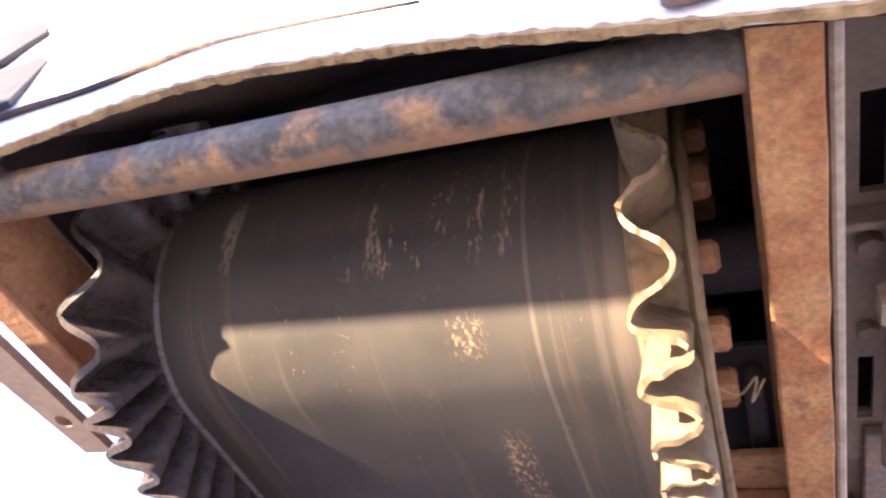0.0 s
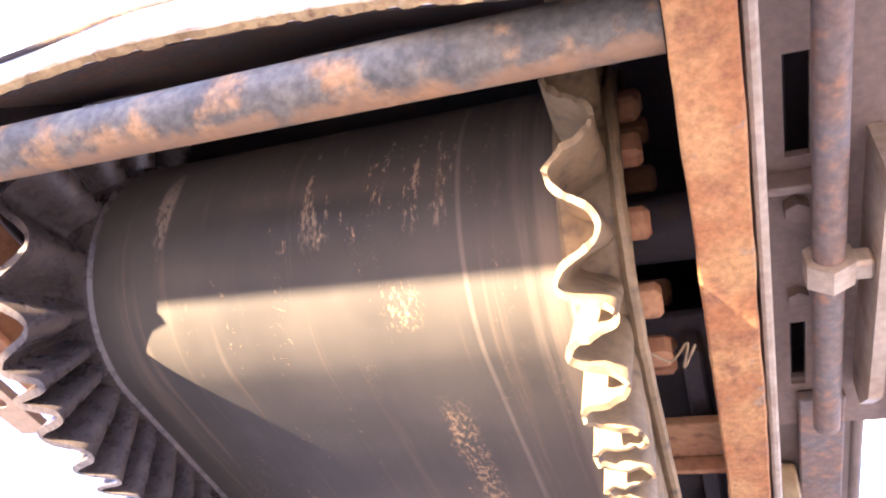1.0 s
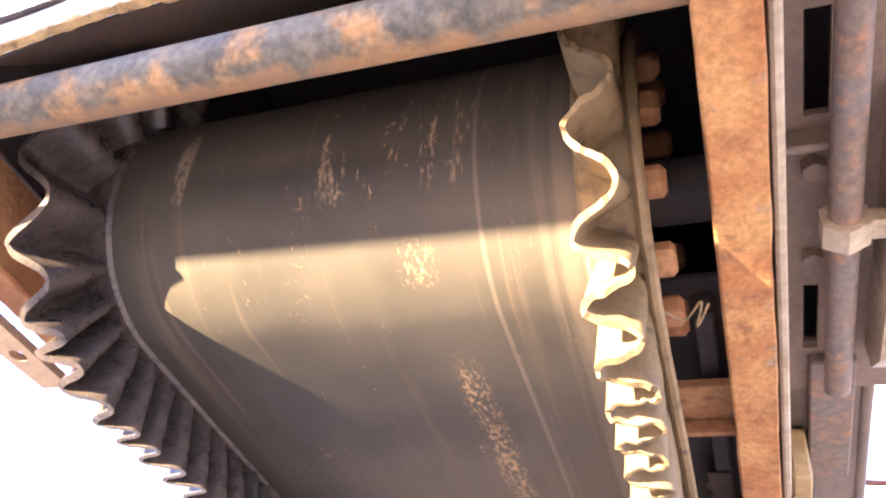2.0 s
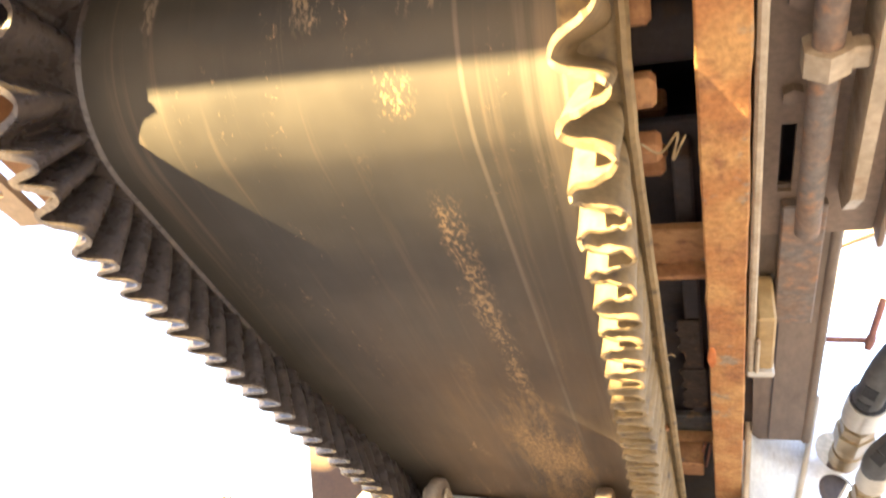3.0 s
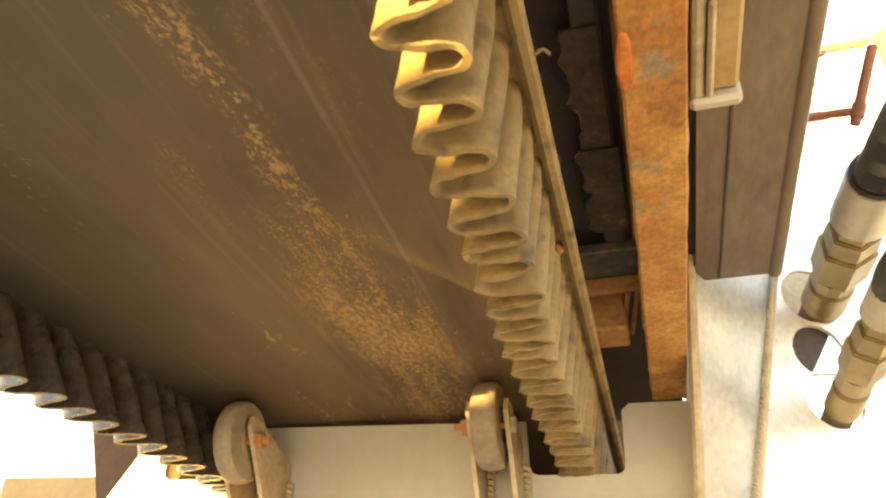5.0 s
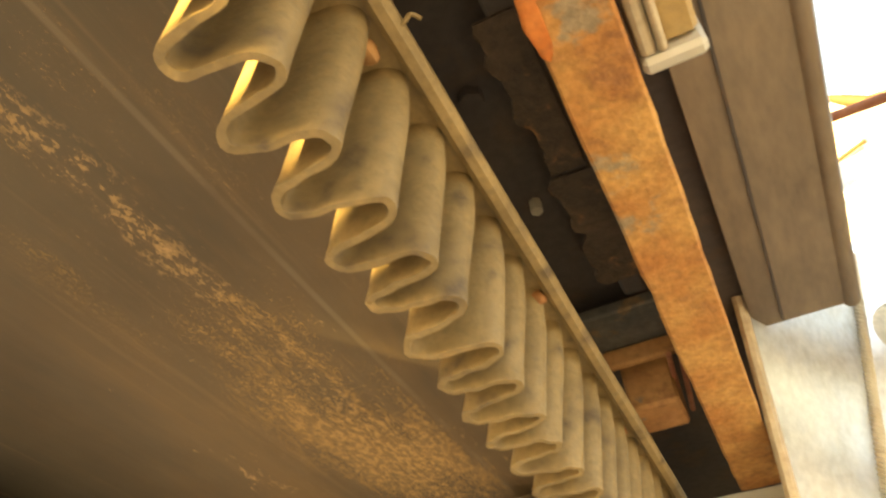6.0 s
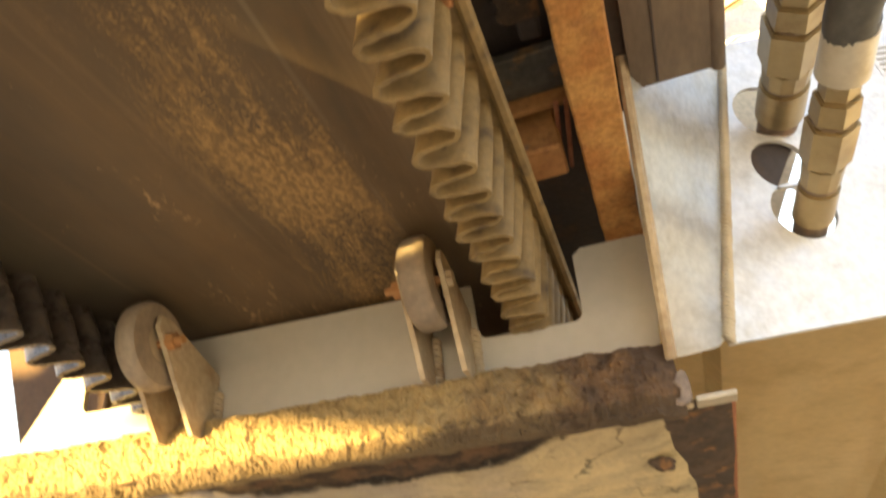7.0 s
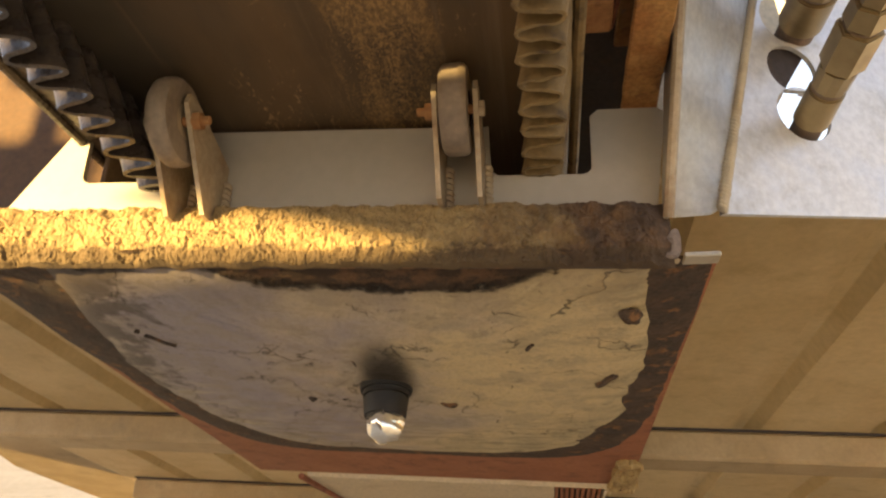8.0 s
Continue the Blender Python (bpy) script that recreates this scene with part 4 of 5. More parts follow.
tag = thing("printed_label", FACE @ Vector((*on_face(0.535, 0.635), 0.0)), "white printed label on the bulkhead plate", "label")
u0, v0 = on_face(0.500, 0.606)
bm = boxed(u0, u0 + 0.075, v0, v0 + 0.050, -0.0005, 0.0008, 0)
bmesh.ops.transform(bm, matrix=FACE, verts=bm.verts)
part("paper", bm, HOOD, tag)
for k in range(5):
    bm = boxed(u0 + 0.006, u0 + 0.069 - 0.009 * (k % 2), v0 + 0.006 + 0.009 * k, v0 + 0.0105 + 0.009 * k, 0.0008, 0.0014, 0)
    bmesh.ops.transform(bm, matrix=FACE, verts=bm.verts)
    part("print_bar", bm, GALV, tag, "grey printed bar")


def hose(base, mid, line, marks, cuts, big):
    """A hose end: nipple, collar, waist, hex adapter, hex nut, neck, crimped sleeve, then the hose itself. cuts: where each ends, from the base."""
    a, j = Vector(base), Vector(mid)
    d = (j - a).normalized()
    t = thing("hydraulic_hose", base, "black hydraulic hose with yellowed zinc fittings, out of a bulkhead hole", "hose", "hydraulic hoses")
    c0, c1, c2, c3, c4, c5, j = (a + d * v for v in cuts)
    # brown on the nipple stands in for the shade inside the hole
    part("nipple", rodded(a - d * 0.050, c0, 0.0190 * big, 24), RODRUST, t, "brown nipple, darkened for the hole's shade", smooth=True)
    part("collar", rodded(c0, c1 - d * 0.003, 0.0225 * big, 28, 0.0218 * big, edge=0.002), ZINC, t, smooth=True)
    part("groove", rodded(c1 - d * 0.004, c1 + d * 0.002, 0.0190 * big, 24), BROWN, t, smooth=True)
    part("waist", rodded(c1 + d * 0.001, c2, 0.0205 * big, 12, 0.0222 * big, edge=0.002), ZINC, t)
    part("adapter", rodded(c2, c3, 0.0262 * big, 6, edge=0.0022), ZINC, t)
    part("groove", rodded(c3 - d * 0.001, c3 + d * 0.003, 0.0200 * big, 24), BROWN, t, smooth=True)
    part("hex_nut", rodded(c3 + d * 0.003, c4, 0.0238 * big, 6, 0.0225 * big, edge=0.002), ZINC, t)
    part("neck", rodded(c4, c5, 0.0190 * big, 6, edge=0.001), ZINC, t)
    part("sleeve", rodded(c5, j, 0.0248 * big, 28, 0.0238 * big, edge=0.003), FERRULE, t, smooth=True)
    part("sleeve_ring", rodded(j - d * 0.003, j + d * 0.008, 0.0225 * big, 24, edge=0.002), BLACK, t, smooth=True)
    pts = curve([j - d * 0.02, j + d * 0.03, *line], 10)
    h = part("hose", sweep(pts, 0.0212, 20), HOSE, t, smooth=True)
    for k in marks:
        c, w = pts[k], (pts[k + 1] - pts[k - 1]).normalized()
        side = (Vector((0.05, 0.3, -0.05)) - c)
        side = (side - w * side.dot(w)).normalized()
        m = Matrix.Translation(c + side * 0.0209) @ Matrix((w.cross(side), w, side)).transposed().to_4x4()
        bm = bmesh.new()
        box(bm, -0.010, 0.010, -0.009, 0.009, -0.0035, 0.0012, 0)
        bmesh.ops.transform(bm, matrix=m, verts=bm.verts)
        part("print_bar", bm, PRINT, h, "worn dark printed bar")


hose((0.3485, 1.775, 0.536), (0.349, 1.458, 0.506), [(0.380, 1.345, 0.53), (0.47, 1.20, 0.57), (0.70, 1.02, 0.57), (1.1, 0.9, 0.45)], (4, 8, 12), (0.026, 0.090, 0.124, 0.188, 0.222, 0.246, 0.328), 1.18)
hose((0.339, 1.772, 0.397), (0.355, 1.534, 0.422), [(0.395, 1.42, 0.447), (0.47, 1.28, 0.50), (0.70, 1.08, 0.50), (1.1, 0.95, 0.40)], (12, 15, 18), (0.010, 0.065, 0.100, 0.154, 0.186, 0.207, 0.262), 0.92)

tp = thing("thin_pipe", (0.33, 1.52, 0.67), "thin rusty pipe with a tee beside the channel", "pipe")
part("arm", rodded((0.282, 1.545, 0.668), (0.380, 1.532, 0.656), 0.0050, 12), COPPER, tp, smooth=True)
part("riser", rodded((0.377, 1.537, 0.640), (0.409, 1.500, 0.719), 0.0058, 14, edge=0.001), COPPER, tp, smooth=True)
part("tee", rodded((0.380, 1.534, 0.647), (0.386, 1.527, 0.662), 0.0078, 14, edge=0.001), COPPER, tp, smooth=True)

# ---- trough bottom: red plate with dried mud, dust on its lip, and a plug ----
TROUGH = 0.3428
tr = thing("trough_bottom", (-0.25, 1.74, 0.22), "red oxide steel trough bottom smeared with soil and dried mud", "trough")
bm = boxed(-0.694, 0.2040, 1.738, 2.84, 0.0, 0.006, 0)
part("plate", slanted(bm, TROUGH), PRIMER, tr)


def cake(outline, thick, bulge, grain, seed):
    """A crust hanging under the plate: thick in the middle, thin and uneven at its rim."""
    bm = bmesh.new()
    cx = sum(p[0] for p in outline) / len(outline)
    cy = sum(p[1] for p in outline) / len(outline)
    n, rings_ = len(outline), 22
    loops = []
    for r in range(rings_ + 1):
        t = r / rings_
        loop = []
        for x, y in outline:
            q = Vector((cx + (x - cx) * t, cy + (y - cy) * t, 0))
            fall = (1 - t ** 3)
            z = -(thick * min(1, (1 - t) * 12) + bulge * fall)
            z -= grain * noise.fractal(q * 22 + Vector((seed, 0, 0)), 0.8, 2.0, 4) * min(1, (1 - t) * 8)
            if r == rings_:
                z = 0.001
            loop.append(bm.verts.new((q.x, q.y, z)))
        loops.append(loop)
    for l0, l1 in zip(loops, loops[1:]):
        for k in range(n):
            bm.faces.new((l0[k - 1], l0[k], l1[k], l1[k - 1]))
    bmesh.ops.remove_doubles(bm, verts=loops[0], dist=1e-6)
    return bm


def shore(x0, x1, y0, y1, seed, wob, n=160, square=0.75):
    """The outline of a half-round smear: straight at the lip, round at the far side."""
    cx, hw = (x0 + x1) / 2, (x1 - x0) / 2
    out = []
    for k in range(n):
        a = math.pi * 2 * k / n
        c, s2 = math.cos(a), math.sin(a)
        x = cx + hw * math.copysign(abs(c) ** square, c)
        y = y0 + (y1 - y0) * max(0.0, s2) ** (square + 0.1) if s2 > 0 else y0 + 0.03 * s2
        w = wob * noise.fractal(Vector((x * 9 + seed, y * 9, 0)), 0.8, 2.0, 4)
        out.append((x + w, y + w))
    return out


part("soil", slanted(cake(shore(-0.694, 0.2025, 1.744, 2.625, 3.0, 0.008, n=300, square=0.36), 0.002, 0.003, 0.0035, 5.1), TROUGH - 0.0008), SOIL, tr, "rough dark brown soil crust round the mud", smooth=True)
rim_line = []
for x, y in shore(-0.664, 0.172, 1.744, 2.590, 8.0, 0.012, n=300, square=0.50):
    lean_in = max(0.0, (2.12 - y) / 0.40)
    rim_line.append((x + (0.075 * lean_in * (-0.24 - x) / 0.41 if x < -0.24 else -0.026 * lean_in * (x + 0.24) / 0.41), y))
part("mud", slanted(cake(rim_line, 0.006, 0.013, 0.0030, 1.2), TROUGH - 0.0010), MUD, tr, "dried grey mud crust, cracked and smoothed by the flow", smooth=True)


def gouge(points, r, deep):
    return slanted(sweep(curve([(x, y, -deep) for x, y in points], 5), r, 6), TROUGH)


for pts, r, deep in (([(-0.537, 1.925), (-0.528, 1.937), (-0.519, 1.952), (-0.508, 1.963)], 0.0040, 0.0145), ([(-0.545, 1.910), (-0.540, 1.914)], 0.0050, 0.0135),
                     ([(0.096, 2.100), (0.106, 2.085), (0.110, 2.072), (0.119, 2.056)], 0.0055, 0.0135), ([(0.004, 1.934), (-0.004, 1.955)], 0.0030, 0.0165),
                     ([(-0.250, 1.934), (-0.259, 1.980), (-0.256, 2.025), (-0.270, 2.080), (-0.276, 2.150)], 0.0016, 0.0175), ([(-0.158, 2.000), (-0.165, 2.040), (-0.180, 2.100)], 0.0018, 0.0175),
                     ([(-0.030, 2.100), (-0.045, 2.190), (-0.067, 2.298)], 0.0013, 0.0165)):
    part("gouge", gouge(pts, r, deep), SOIL, tr, "dark gouge in the mud", smooth=True)
for x, y, sx_, sy_, deep in ((-0.168, 2.246, 0.013, 0.020, 0.0165), (-0.138, 2.196, 0.020, 0.015, 0.0165), (0.124, 1.852, 0.014, 0.024, 0.0120), (-0.350, 2.180, 0.045, 0.012, 0.0155)):
    bm = bmesh.new()
    bmesh.ops.create_icosphere(bm, subdivisions=3, radius=1.0, matrix=Matrix.Translation((x, y, -deep)) @ Matrix.Diagonal((sx_, sy_, 0.0035, 1)))
    rough_up(bm, 0.010, 55, x)
    part("soil_smear", slanted(bm, TROUGH), SOIL, tr, "thin dark smear on the mud", smooth=True)
bm = bmesh.new()
bmesh.ops.create_icosphere(bm, subdivisions=2, radius=0.008, matrix=Matrix.Translation((-0.119, 1.757, -0.006)) @ Matrix.Diagonal((1.5, 0.8, 0.6, 1)))
rough_up(bm, 0.004, 90)
part("clay_lump", slanted(bm, TROUGH), COPPER, tr, "orange clay lump in the soil", smooth=True)

lip = thing("trough_lip", (-0.25, 1.72, 0.25), "trough lip caked with thick yellow dust", "lip")
bm = boxed(-0.695, 0.154, 1.7235, 1.7335, -0.010, 0.060, 0)
for v in bm.verts:
    v.co.z += 0.2245 - 0.0425 * (v.co.x + 0.1)
part("lip_plate", bm, SOIL, lip)


def crumbs(x0, x1, NX, deep, seed):
    """A crumbly cake on the face of the lip."""
    bm = bmesh.new()
    rows = []
    NZ = 34
    for i in range(NX + 1):
        x = x0 + (x1 - x0) * i / NX
        row = []
        for k in range(NZ + 1):
            t = k / NZ
            q = Vector((x, seed, t * 0.076))
            clod = noise.voronoi(Vector((q.x * 55, q.y, q.z * 80)) + Vector((noise.noise(q * 60), 0, noise.noise(q * 55 + Vector((5, 0, 0))))) * 0.8)[0]
            out = 0.005 + 0.012 * math.sin(math.pi * min(1, 0.08 + t * 0.9)) + deep * (0.0040 * noise.turbulence(q * 40, 5, True) - 0.0020 * max(0.0, 0.22 - clod[1] + clod[0]) / 0.22 + 0.008 * noise.fractal(q * 28, 0.8, 2.1, 6) + 0.0012 * noise.noise(q * 120) + 0.0020 * noise.noise(q * 330) - 0.006 * max(0.0, noise.noise(q * 60 + Vector((0, 31, 0))) - 0.25))
            end = min(1.0, 30 * min(i, NX - i) / NX + 0.05)
            zz = -0.014 + 0.076 * t + 0.004 * noise.noise(q * 30 + Vector((9, 0, 0))) - 0.003 * max(0, noise.noise(Vector((x * 45, 7, seed)))) * (1 - t)
            row.append(bm.verts.new((x, 1.722 - (out * end if 0 < k < NZ else 0.0), 0.2245 - 0.0425 * (x + 0.1) + zz)))
        rows.append(row)
    for r0, r1 in zip(rows, rows[1:]):
        for k in range(NZ):
            bm.faces.new((r0[k], r0[k + 1], r1[k + 1], r1[k]))
    return bm


part("dust_cake", crumbs(-0.70, 0.158, 620, 1.0, 0.0), DUST, lip, "thick crumbly yellow dust cake, dark brown at one end")
def lip_bracket(x, z, out, mat):
    """A bent hook with a flat tongue at the trough's corner; out is +1 or -1 across."""
    t = thing("lip_bracket", (x, 1.73, z - 0.02), "small grey-pink bent steel bracket at the trough's corner", "bracket", "trough brackets")
    claw = [(0.01, 0.037), (0.013, 0.022), (0.012, 0.0), (0.005, -0.009), (-0.007, -0.011), (-0.017, -0.007), (-0.014, -0.002), (-0.006, -0.001), (-0.002, 0.011), (-0.003, 0.018), (-0.012, 0.018), (-0.015, 0.024), (-0.007, 0.025), (-0.002, 0.033), (0.004, 0.037)]
    side = Matrix(((out, 0, 0, x), (0, 0, 1, 1.716), (0, 1, 0, z), (0, 0, 0, 1)))
    bm = sheet([(0.66 * u, 0.72 * v + 0.004) for u, v in claw], [], 0.009, side)
    bmesh.ops.bevel(bm, geom=[e for e in bm.edges if e.is_manifold and e.calc_face_angle(0) > 1.2], offset=0.0018, segments=2, affect="EDGES", clamp_overlap=True)
    part("hook", bm, HOOK, t, "grey-pink bent hook", smooth=True)
    part("web", boxed(*sorted((x - out * 0.020, x + out * 0.008)), 1.7275, 1.737, z - 0.004, z + 0.022, 0.003), BRACKET, t)
    part("tongue", boxed(*sorted((x + out * 0.010, x + out * 0.047)), 1.716, 1.738, z - 0.0035, z + 0.0020, 0.001), mat, t)


lip_bracket(0.158, 0.213, 1, FERRULE)
lip_bracket(-0.645, 0.243, -1, FERRULE)

bm = bmesh.new()
box(bm, 0.155, 0.212, 2.60, 2.862, -0.016, -0.001, 0.004)
bmesh.ops.subdivide_edges(bm, edges=bm.edges[:], cuts=9, use_grid_fill=True)
rough_up(bm, 0.010, 45)
rough_up(bm, 0.004, 160)
part("corner_lump", slanted(bm, TROUGH), CRUST, tr, "yellow crumbly lump on the plate's corner")
hb = thing("hopper_box", (-0.22, 3.1, 0.2), "pale beige sheet box behind the trough", "box")
part("bottom", slanted(boxed(-0.585, 0.030, 2.90, 3.50, 0.0, 0.006, 0.001), TROUGH), PALE, hb)
part("front", slanted(boxed(-0.585, 0.150, 2.892, 2.899, 0.0, 0.085, 0.001), TROUGH), PALE, hb)
part("side", slanted(boxed(-0.592, -0.586, 2.90, 3.50, 0.0, 0.085, 0.001), TROUGH), PALE, hb)
part("side", slanted(boxed(0.150, 0.156, 2.90, 3.50, -0.004, 0.085, 0.001), TROUGH), PALE, hb)
part("backing", slanted(boxed(0.031, 0.149, 2.90, 3.50, 0.018, 0.024, 0), TROUGH), DARK, hb)
for k in range(9):
    part("slat", slanted(boxed(0.032 + 0.013 * k, 0.040 + 0.013 * k, 2.905, 3.49, 0.0, 0.016, 0.001), TROUGH), PRIMER, hb, "dark red grille slat")
part("brace", slanted(sweep([(-0.600, 2.875, -0.004), (-0.56, 3.30, -0.004)], 0.008, 8), TROUGH), COPPER, hb, smooth=True)

pl = thing("drain_plug", (-0.245, 2.13, 0.20), "greasy black drain fitting with a shiny rounded cap", "plug")
DN = Vector((0.02, -0.12, -1)).normalized()
P0 = Vector((-0.228, 2.118, 0.210))
part("flange", rodded(P0, P0 + DN * 0.012, 0.050, 30, 0.047, edge=0.003), BLACK, pl, smooth=True)
part("collar", rodded(P0 + DN * 0.012, P0 + DN * 0.040, 0.043, 28, 0.040, edge=0.004), BLACK, pl, smooth=True)
part("groove", rodded(P0 + DN * 0.040, P0 + DN * 0.044, 0.036, 28), BLACK, pl, smooth=True)
part("body", rodded(P0 + DN * 0.044, P0 + DN * 0.078, 0.036, 24, 0.032, edge=0.003), BLACK, pl, smooth=True)
bm = bmesh.new()
bmesh.ops.create_uvsphere(bm, u_segments=24, v_segments=14, radius=0.029, matrix=Matrix.Translation(P0 + DN * 0.086))
rough_up(bm, 0.006, 70)
rough_up(bm, 0.002, 220)
part("cap", bm, CHROME, pl, "shiny dented rounded cap", smooth=True)
for k in range(14):
    a = 2 * math.pi * k / 14
    c = P0 + Vector((0.050 * math.cos(a), 0.050 * math.sin(a), 0.002))
    bm = bmesh.new()
    bmesh.ops.create_icosphere(bm, subdivisions=2, radius=0.007 + 0.003 * math.sin(k * 2.3), matrix=Matrix.Translation(c))
    rough_up(bm, 0.004, 120, k)
    part("grease_clot", bm, BLACK, pl, smooth=True)

# ---- decking overhead behind the trough ----
DECK = 0.513
dk = thing("deck_soffit", (0, 3.0, 0.3), "tan dusty ribbed steel decking seen from below", "decking", kind="structure")


def deck_start(x):
    if x > 0.15:
        return 1.80 + max(0.0, 0.42 * (x - 0.38))
    return 2.10 + max(0.0, -1.19 - x) * 1.25 + max(0.0, -1.70 - x) * 1.65


EDGES = []
for k in range(-8, 6):
    x = 0.476 + 0.314 * k
    EDGES += [(x, 0.0), (x + 0.018, 0.030), (x + 0.052, 0.030), (x + 0.070, 0.0), (x + 0.19, 0.0)]
EDGES = [e for e in EDGES if e[0] > -1.67]
bm = bmesh.new()
cols = []
for px, pz in EDGES:
    y0 = deck_start(px)
    cols.append([bm.verts.new((px, y0 + (6.2 - y0) * j / 10, pz)) for j in range(11)])
for c0, c1 in zip(cols, cols[1:]):
    for j in range(10):
        bm.faces.new((c0[j], c0[j + 1], c1[j + 1], c1[j]))
bmesh.ops.solidify(bm, geom=bm.faces[:], thickness=-0.003)
part("decking", slanted(bm, DECK), DECKING, dk)
for x0, y in ((-1.66, 2.955), (-1.60, 3.86), (-1.60, 4.77), (-1.60, 5.67)):
    part("joist", slanted(boxed(x0, 1.95, y, y + 0.13, -0.080, -0.0065, 0.008), DECK), JOIST, dk, "greyish dusty steel joist")
    # dark strip added in place of the shadow line above the joist
    part("shadow_gap", slanted(boxed(x0, 1.95, y + 0.001, y + 0.02, -0.0060, -0.0010, 0), DECK), DARK, dk, "dark strip standing in for the shadowed gap over the joist")
bm = bmesh.new()
cols = []
for k in range(9):
    px = -2.055 + 0.05025 * k
    y0 = deck_start(px)
    cols.append([bm.verts.new((px, y0 + (6.2 - y0) * j / 6, 0.0)) for j in range(7)])
for c0, c1 in zip(cols, cols[1:]):
    for j in range(6):
        bm.faces.new((c0[j], c0[j + 1], c1[j + 1], c1[j]))
bmesh.ops.solidify(bm, geom=bm.faces[:], thickness=-0.003)
part("edge_panel", slanted(bm, DECK), JOIST, dk, "plain brown edge panel")
part("edge_beam", slanted(boxed(-2.06, -2.022, 3.95, 6.2, 0.004, 0.08, 0.004), DECK), DECKING, dk)
bm = bmesh.new()
rodline = [(-2.06, 3.77, 0.0), (-1.70, 2.733, 0.0), (-1.19, 2.095, 0.0), (-0.80, 2.092, 0.0)]
for (xa, ya, _), (xb, yb, _) in zip(rodline, rodline[1:]):
    vs = [bm.verts.new(p) for p in ((xa, ya, 0.004), (xb, yb, 0.004), (xb, yb, 0.075), (xa, ya, 0.075))]
    bm.faces.new(vs)
bmesh.ops.solidify(bm, geom=bm.faces[:], thickness=0.004)
part("edge_strip", slanted(bm, DECK), DECKING, dk)

# ---- the machine's closed sides and top, and unseen shade casters behind the camera ----
# casing plates added to keep the sky's light out of the interior
case = thing("conveyor_casing", (-0.2, 1.5, 0.6), "dark steel casing plates added round the unseen upper belt run", "casing", kind="structure")
part("side_plate", boxed(0.1665, 0.1755, 0.46, 2.55, 0.531, 1.066), DARK, case)
part("side_plate", boxed(-0.612, -0.603, 0.46, 2.55, 0.53, 1.066), DARK, case)
part("top_plate", boxed(-0.62, 0.18, 0.46, 2.55, 1.062, 1.070), DARK, case)
part("end_plate", boxed(-0.60, 0.165, 2.556, 2.566, 0.47, 1.06), DARK, case)
part("gap_plate", boxed(0.1665, 0.205, 0.44, 1.66, 0.5215, 0.5295), DARK, case)
part("box_top", boxed(0.1765, 0.31, 0.36, 1.02, 0.60, 0.606), DARK, case)
part("box_side", boxed(0.3005, 0.3065, 0.36, 1.02, 0.475, 0.599), BROWN, case)
part("box_end", boxed(0.1765, 0.30, 0.36, 0.366, 0.509, 0.599), DARK, case)
part("box_end", boxed(0.1765, 0.30, 1.008, 1.014, 0.513, 0.599), DARK, case)

# unseen shapes added to block the sun where the machine lies in shade
boom = thing("shade_boom", (-2.3, -1.6, 0.0), "unseen brown boom added behind the camera to cast shade", "boom")
part("beam", sheet([(-1.655, -0.20), (-1.655, 0.06), (-2.08, 0.06), (-2.17, 0.055), (-2.43, 0.019), (-2.57, 0.000), (-2.53, -0.010), (-2.30, -0.058), (-2.10, -0.118)], [], 0.06, Matrix(((1, 0, 0, 0), (0, 0, 1, -1.64), (0, 1, 0, 0), (0, 0, 0, 1)))), BROWN, boom)
part("post", boxed(-1.70, -1.66, -1.70, -1.645, -2.2, 0.055, 0.002), BROWN, boom)
part("top_bar", rodded((-1.89, -1.6, 0.1435), (-1.50, -1.6, 0.1435), 0.031, 20), BROWN, boom, smooth=True)
for x in (-1.80, -1.69):
    part("stub", rodded((x, -1.605, 0.055), (x, -1.605, 0.125), 0.012, 12), BROWN, boom, smooth=True)
rail = thing("shade_rail", (-0.85, -0.4, -2.2), "unseen rail added behind the camera to shade the head pipe", "rail")
part("rail", rodded((-2.156, -0.4, 0.4324), (0.444, -0.4, 0.3742), 0.060, 24), PIPE, rail, smooth=True)
for x in (-2.1, 0.40):
    part("post", rodded((x, -0.4, -2.2), (x, -0.4, 0.36), 0.02, 12), PIPE, rail, smooth=True)
gate = thing("shade_gate", (-1.12, -1.59, -2.2), "unseen plate added behind the camera to shade the side beam", "gate")
part("plate", boxed(-1.285, -0.95, -1.60, -1.58, -2.2, 0.34, 0.003), BROWN, gate)
yw = thing("shade_panels", (-4, -1.9, -1.5), "unseen wall panels added behind the camera to block the low sun", "wall", kind="structure")
part("panel", boxed(-2.95, -1.18, -0.76, -0.70, -2.2, -0.024, 0.003), BROWN, yw)
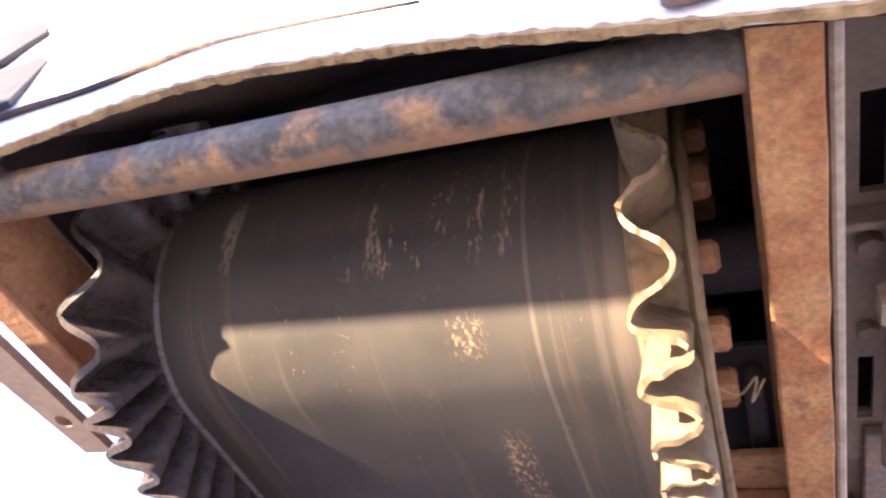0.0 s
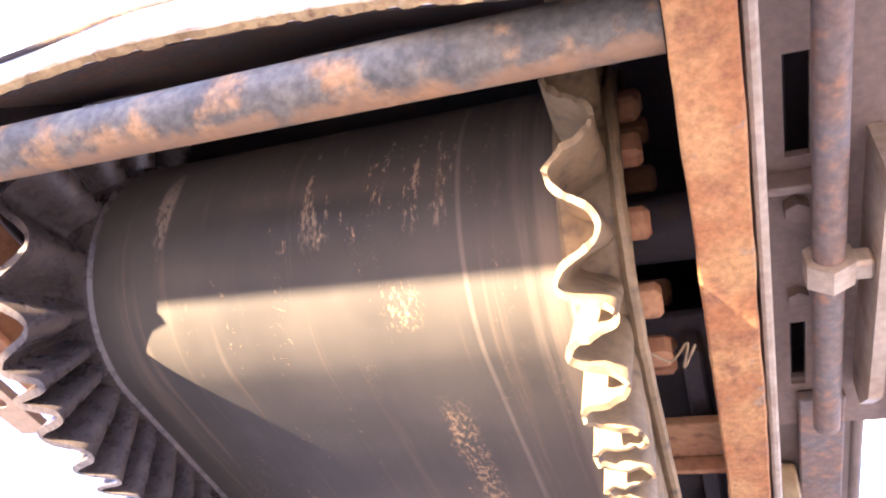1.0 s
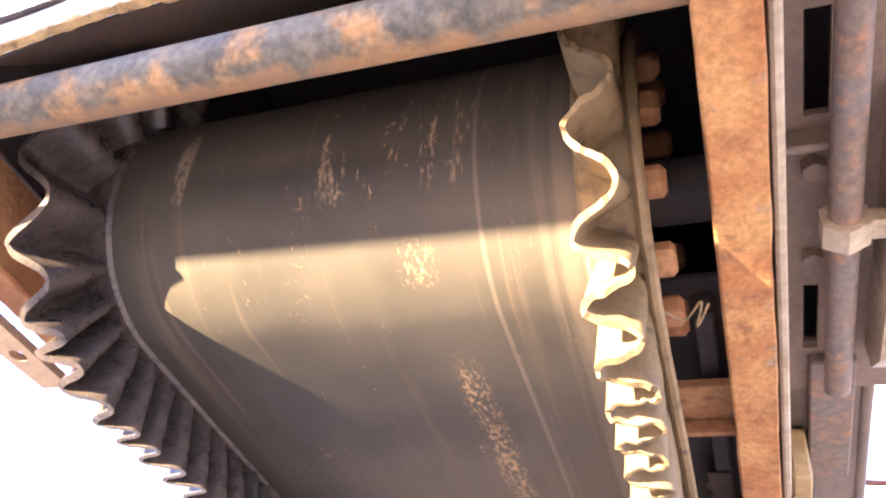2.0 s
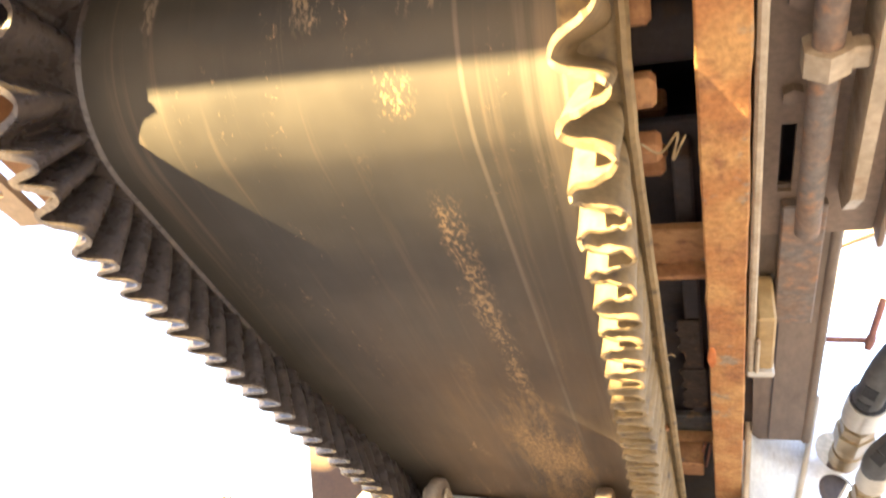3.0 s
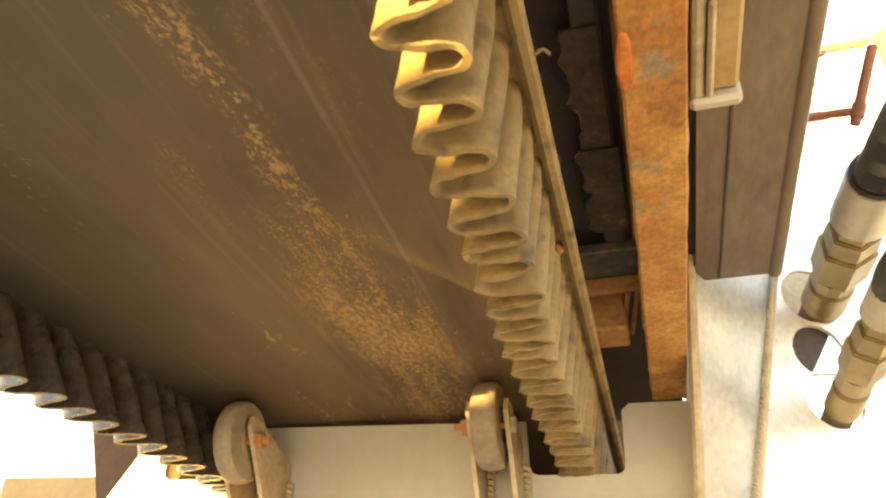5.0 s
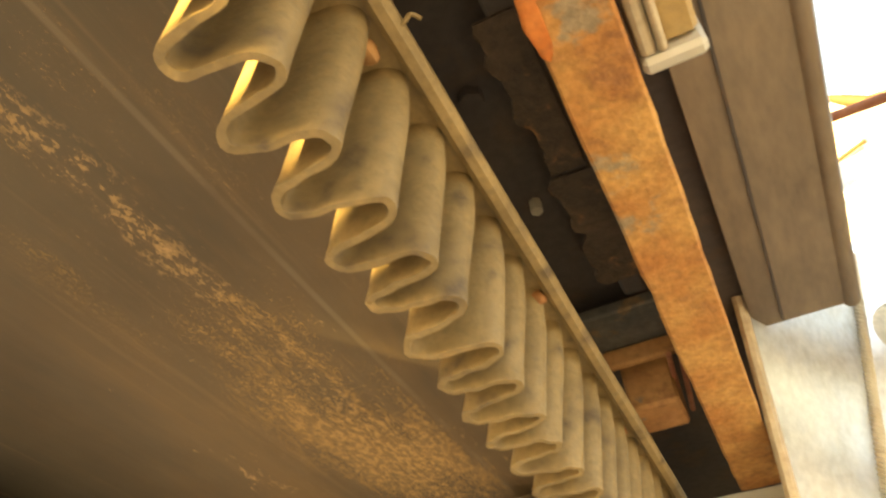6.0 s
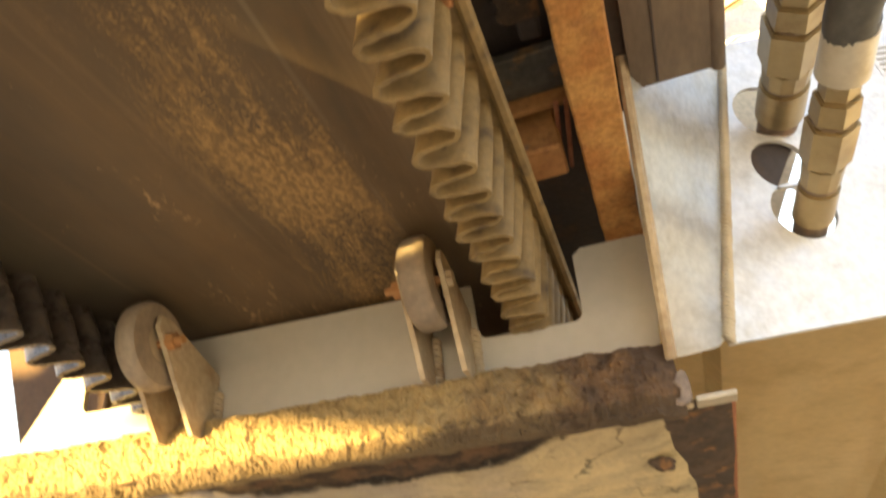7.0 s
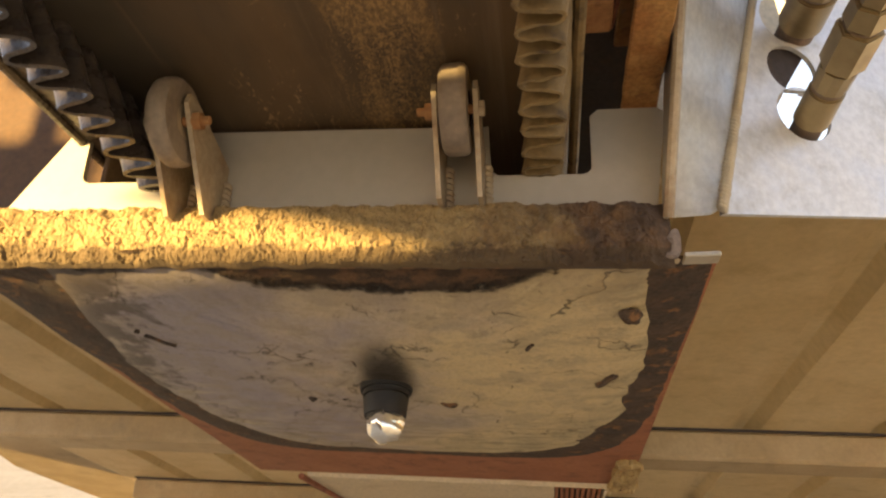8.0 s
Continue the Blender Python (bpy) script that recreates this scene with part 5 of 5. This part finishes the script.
part("panel", boxed(-5.2, -2.955, -1.95, -1.85, -2.2, 0.12, 0.003), BROWN, yw)

# ---- pale sheeting far behind, past the channel ----
sh = thing("slack_sheet", (0.8, 3.3, 1.7), "pale folded plastic sheeting hanging behind the machine", "sheeting")
bm = bmesh.new()
rows = []
for i in range(41):
    u = i / 40
    row = []
    for k in range(41):
        v = k / 40
        x, z = 0.50 + 0.75 * u, 1.78 + 0.85 * v
        fold = 0.05 * math.sin(9 * u + 7 * v + 2 * noise.noise(Vector((u * 3, v * 3, 0)))) + 0.03 * noise.noise(Vector((u * 7 + v * 4, v * 9 - u * 5, 3)))
        row.append(bm.verts.new((x, 3.2 + 0.25 * v + fold, z)))
    rows.append(row)
for r0, r1 in zip(rows, rows[1:]):
    for k in range(40):
        bm.faces.new((r0[k], r0[k + 1], r1[k + 1], r1[k]))
bmesh.ops.solidify(bm, geom=bm.faces[:], thickness=0.002)
part("sheet", bm, HOOD, sh, smooth=True)
part("band", sweep(curve([(0.755, 3.06, 2.33), (0.80, 3.05, 2.275), (0.845, 3.05, 2.235), (0.885, 3.05, 2.215), (0.93, 3.06, 2.235)], 6), [0.006 + 0.016 * math.sin(math.pi * k / 24) for k in range(25)], 10), OCHRE, sh, "ochre curved band", smooth=True)
part("flap", sheet([(0.60, 2.46), (0.715, 2.44), (0.765, 2.22), (0.80, 2.10), (0.79, 2.04), (0.60, 1.985)], [], 0.004, Matrix(((1, 0, 0, 0), (0, 0, 1, 3.08), (0, 1, 0, 0), (0, 0, 0, 1)))), PALE, sh, "tan flap of the sheeting")
part("post", rodded((1.30, 3.45, -4.2), (1.30, 3.45, 2.66), 0.03, 12), PIPE, sh, smooth=True)
part("top_bar", rodded((0.48, 3.45, 2.63), (1.33, 3.45, 2.63), 0.02, 10), PIPE, sh, smooth=True)
part("cord", sweep(curve([(0.58, 3.06, 1.93), (0.66, 3.06, 1.985), (0.73, 3.06, 2.02), (0.80, 3.06, 2.05)], 6), 0.007, 8), OCHRE, sh, "thin dusty cord", smooth=True)
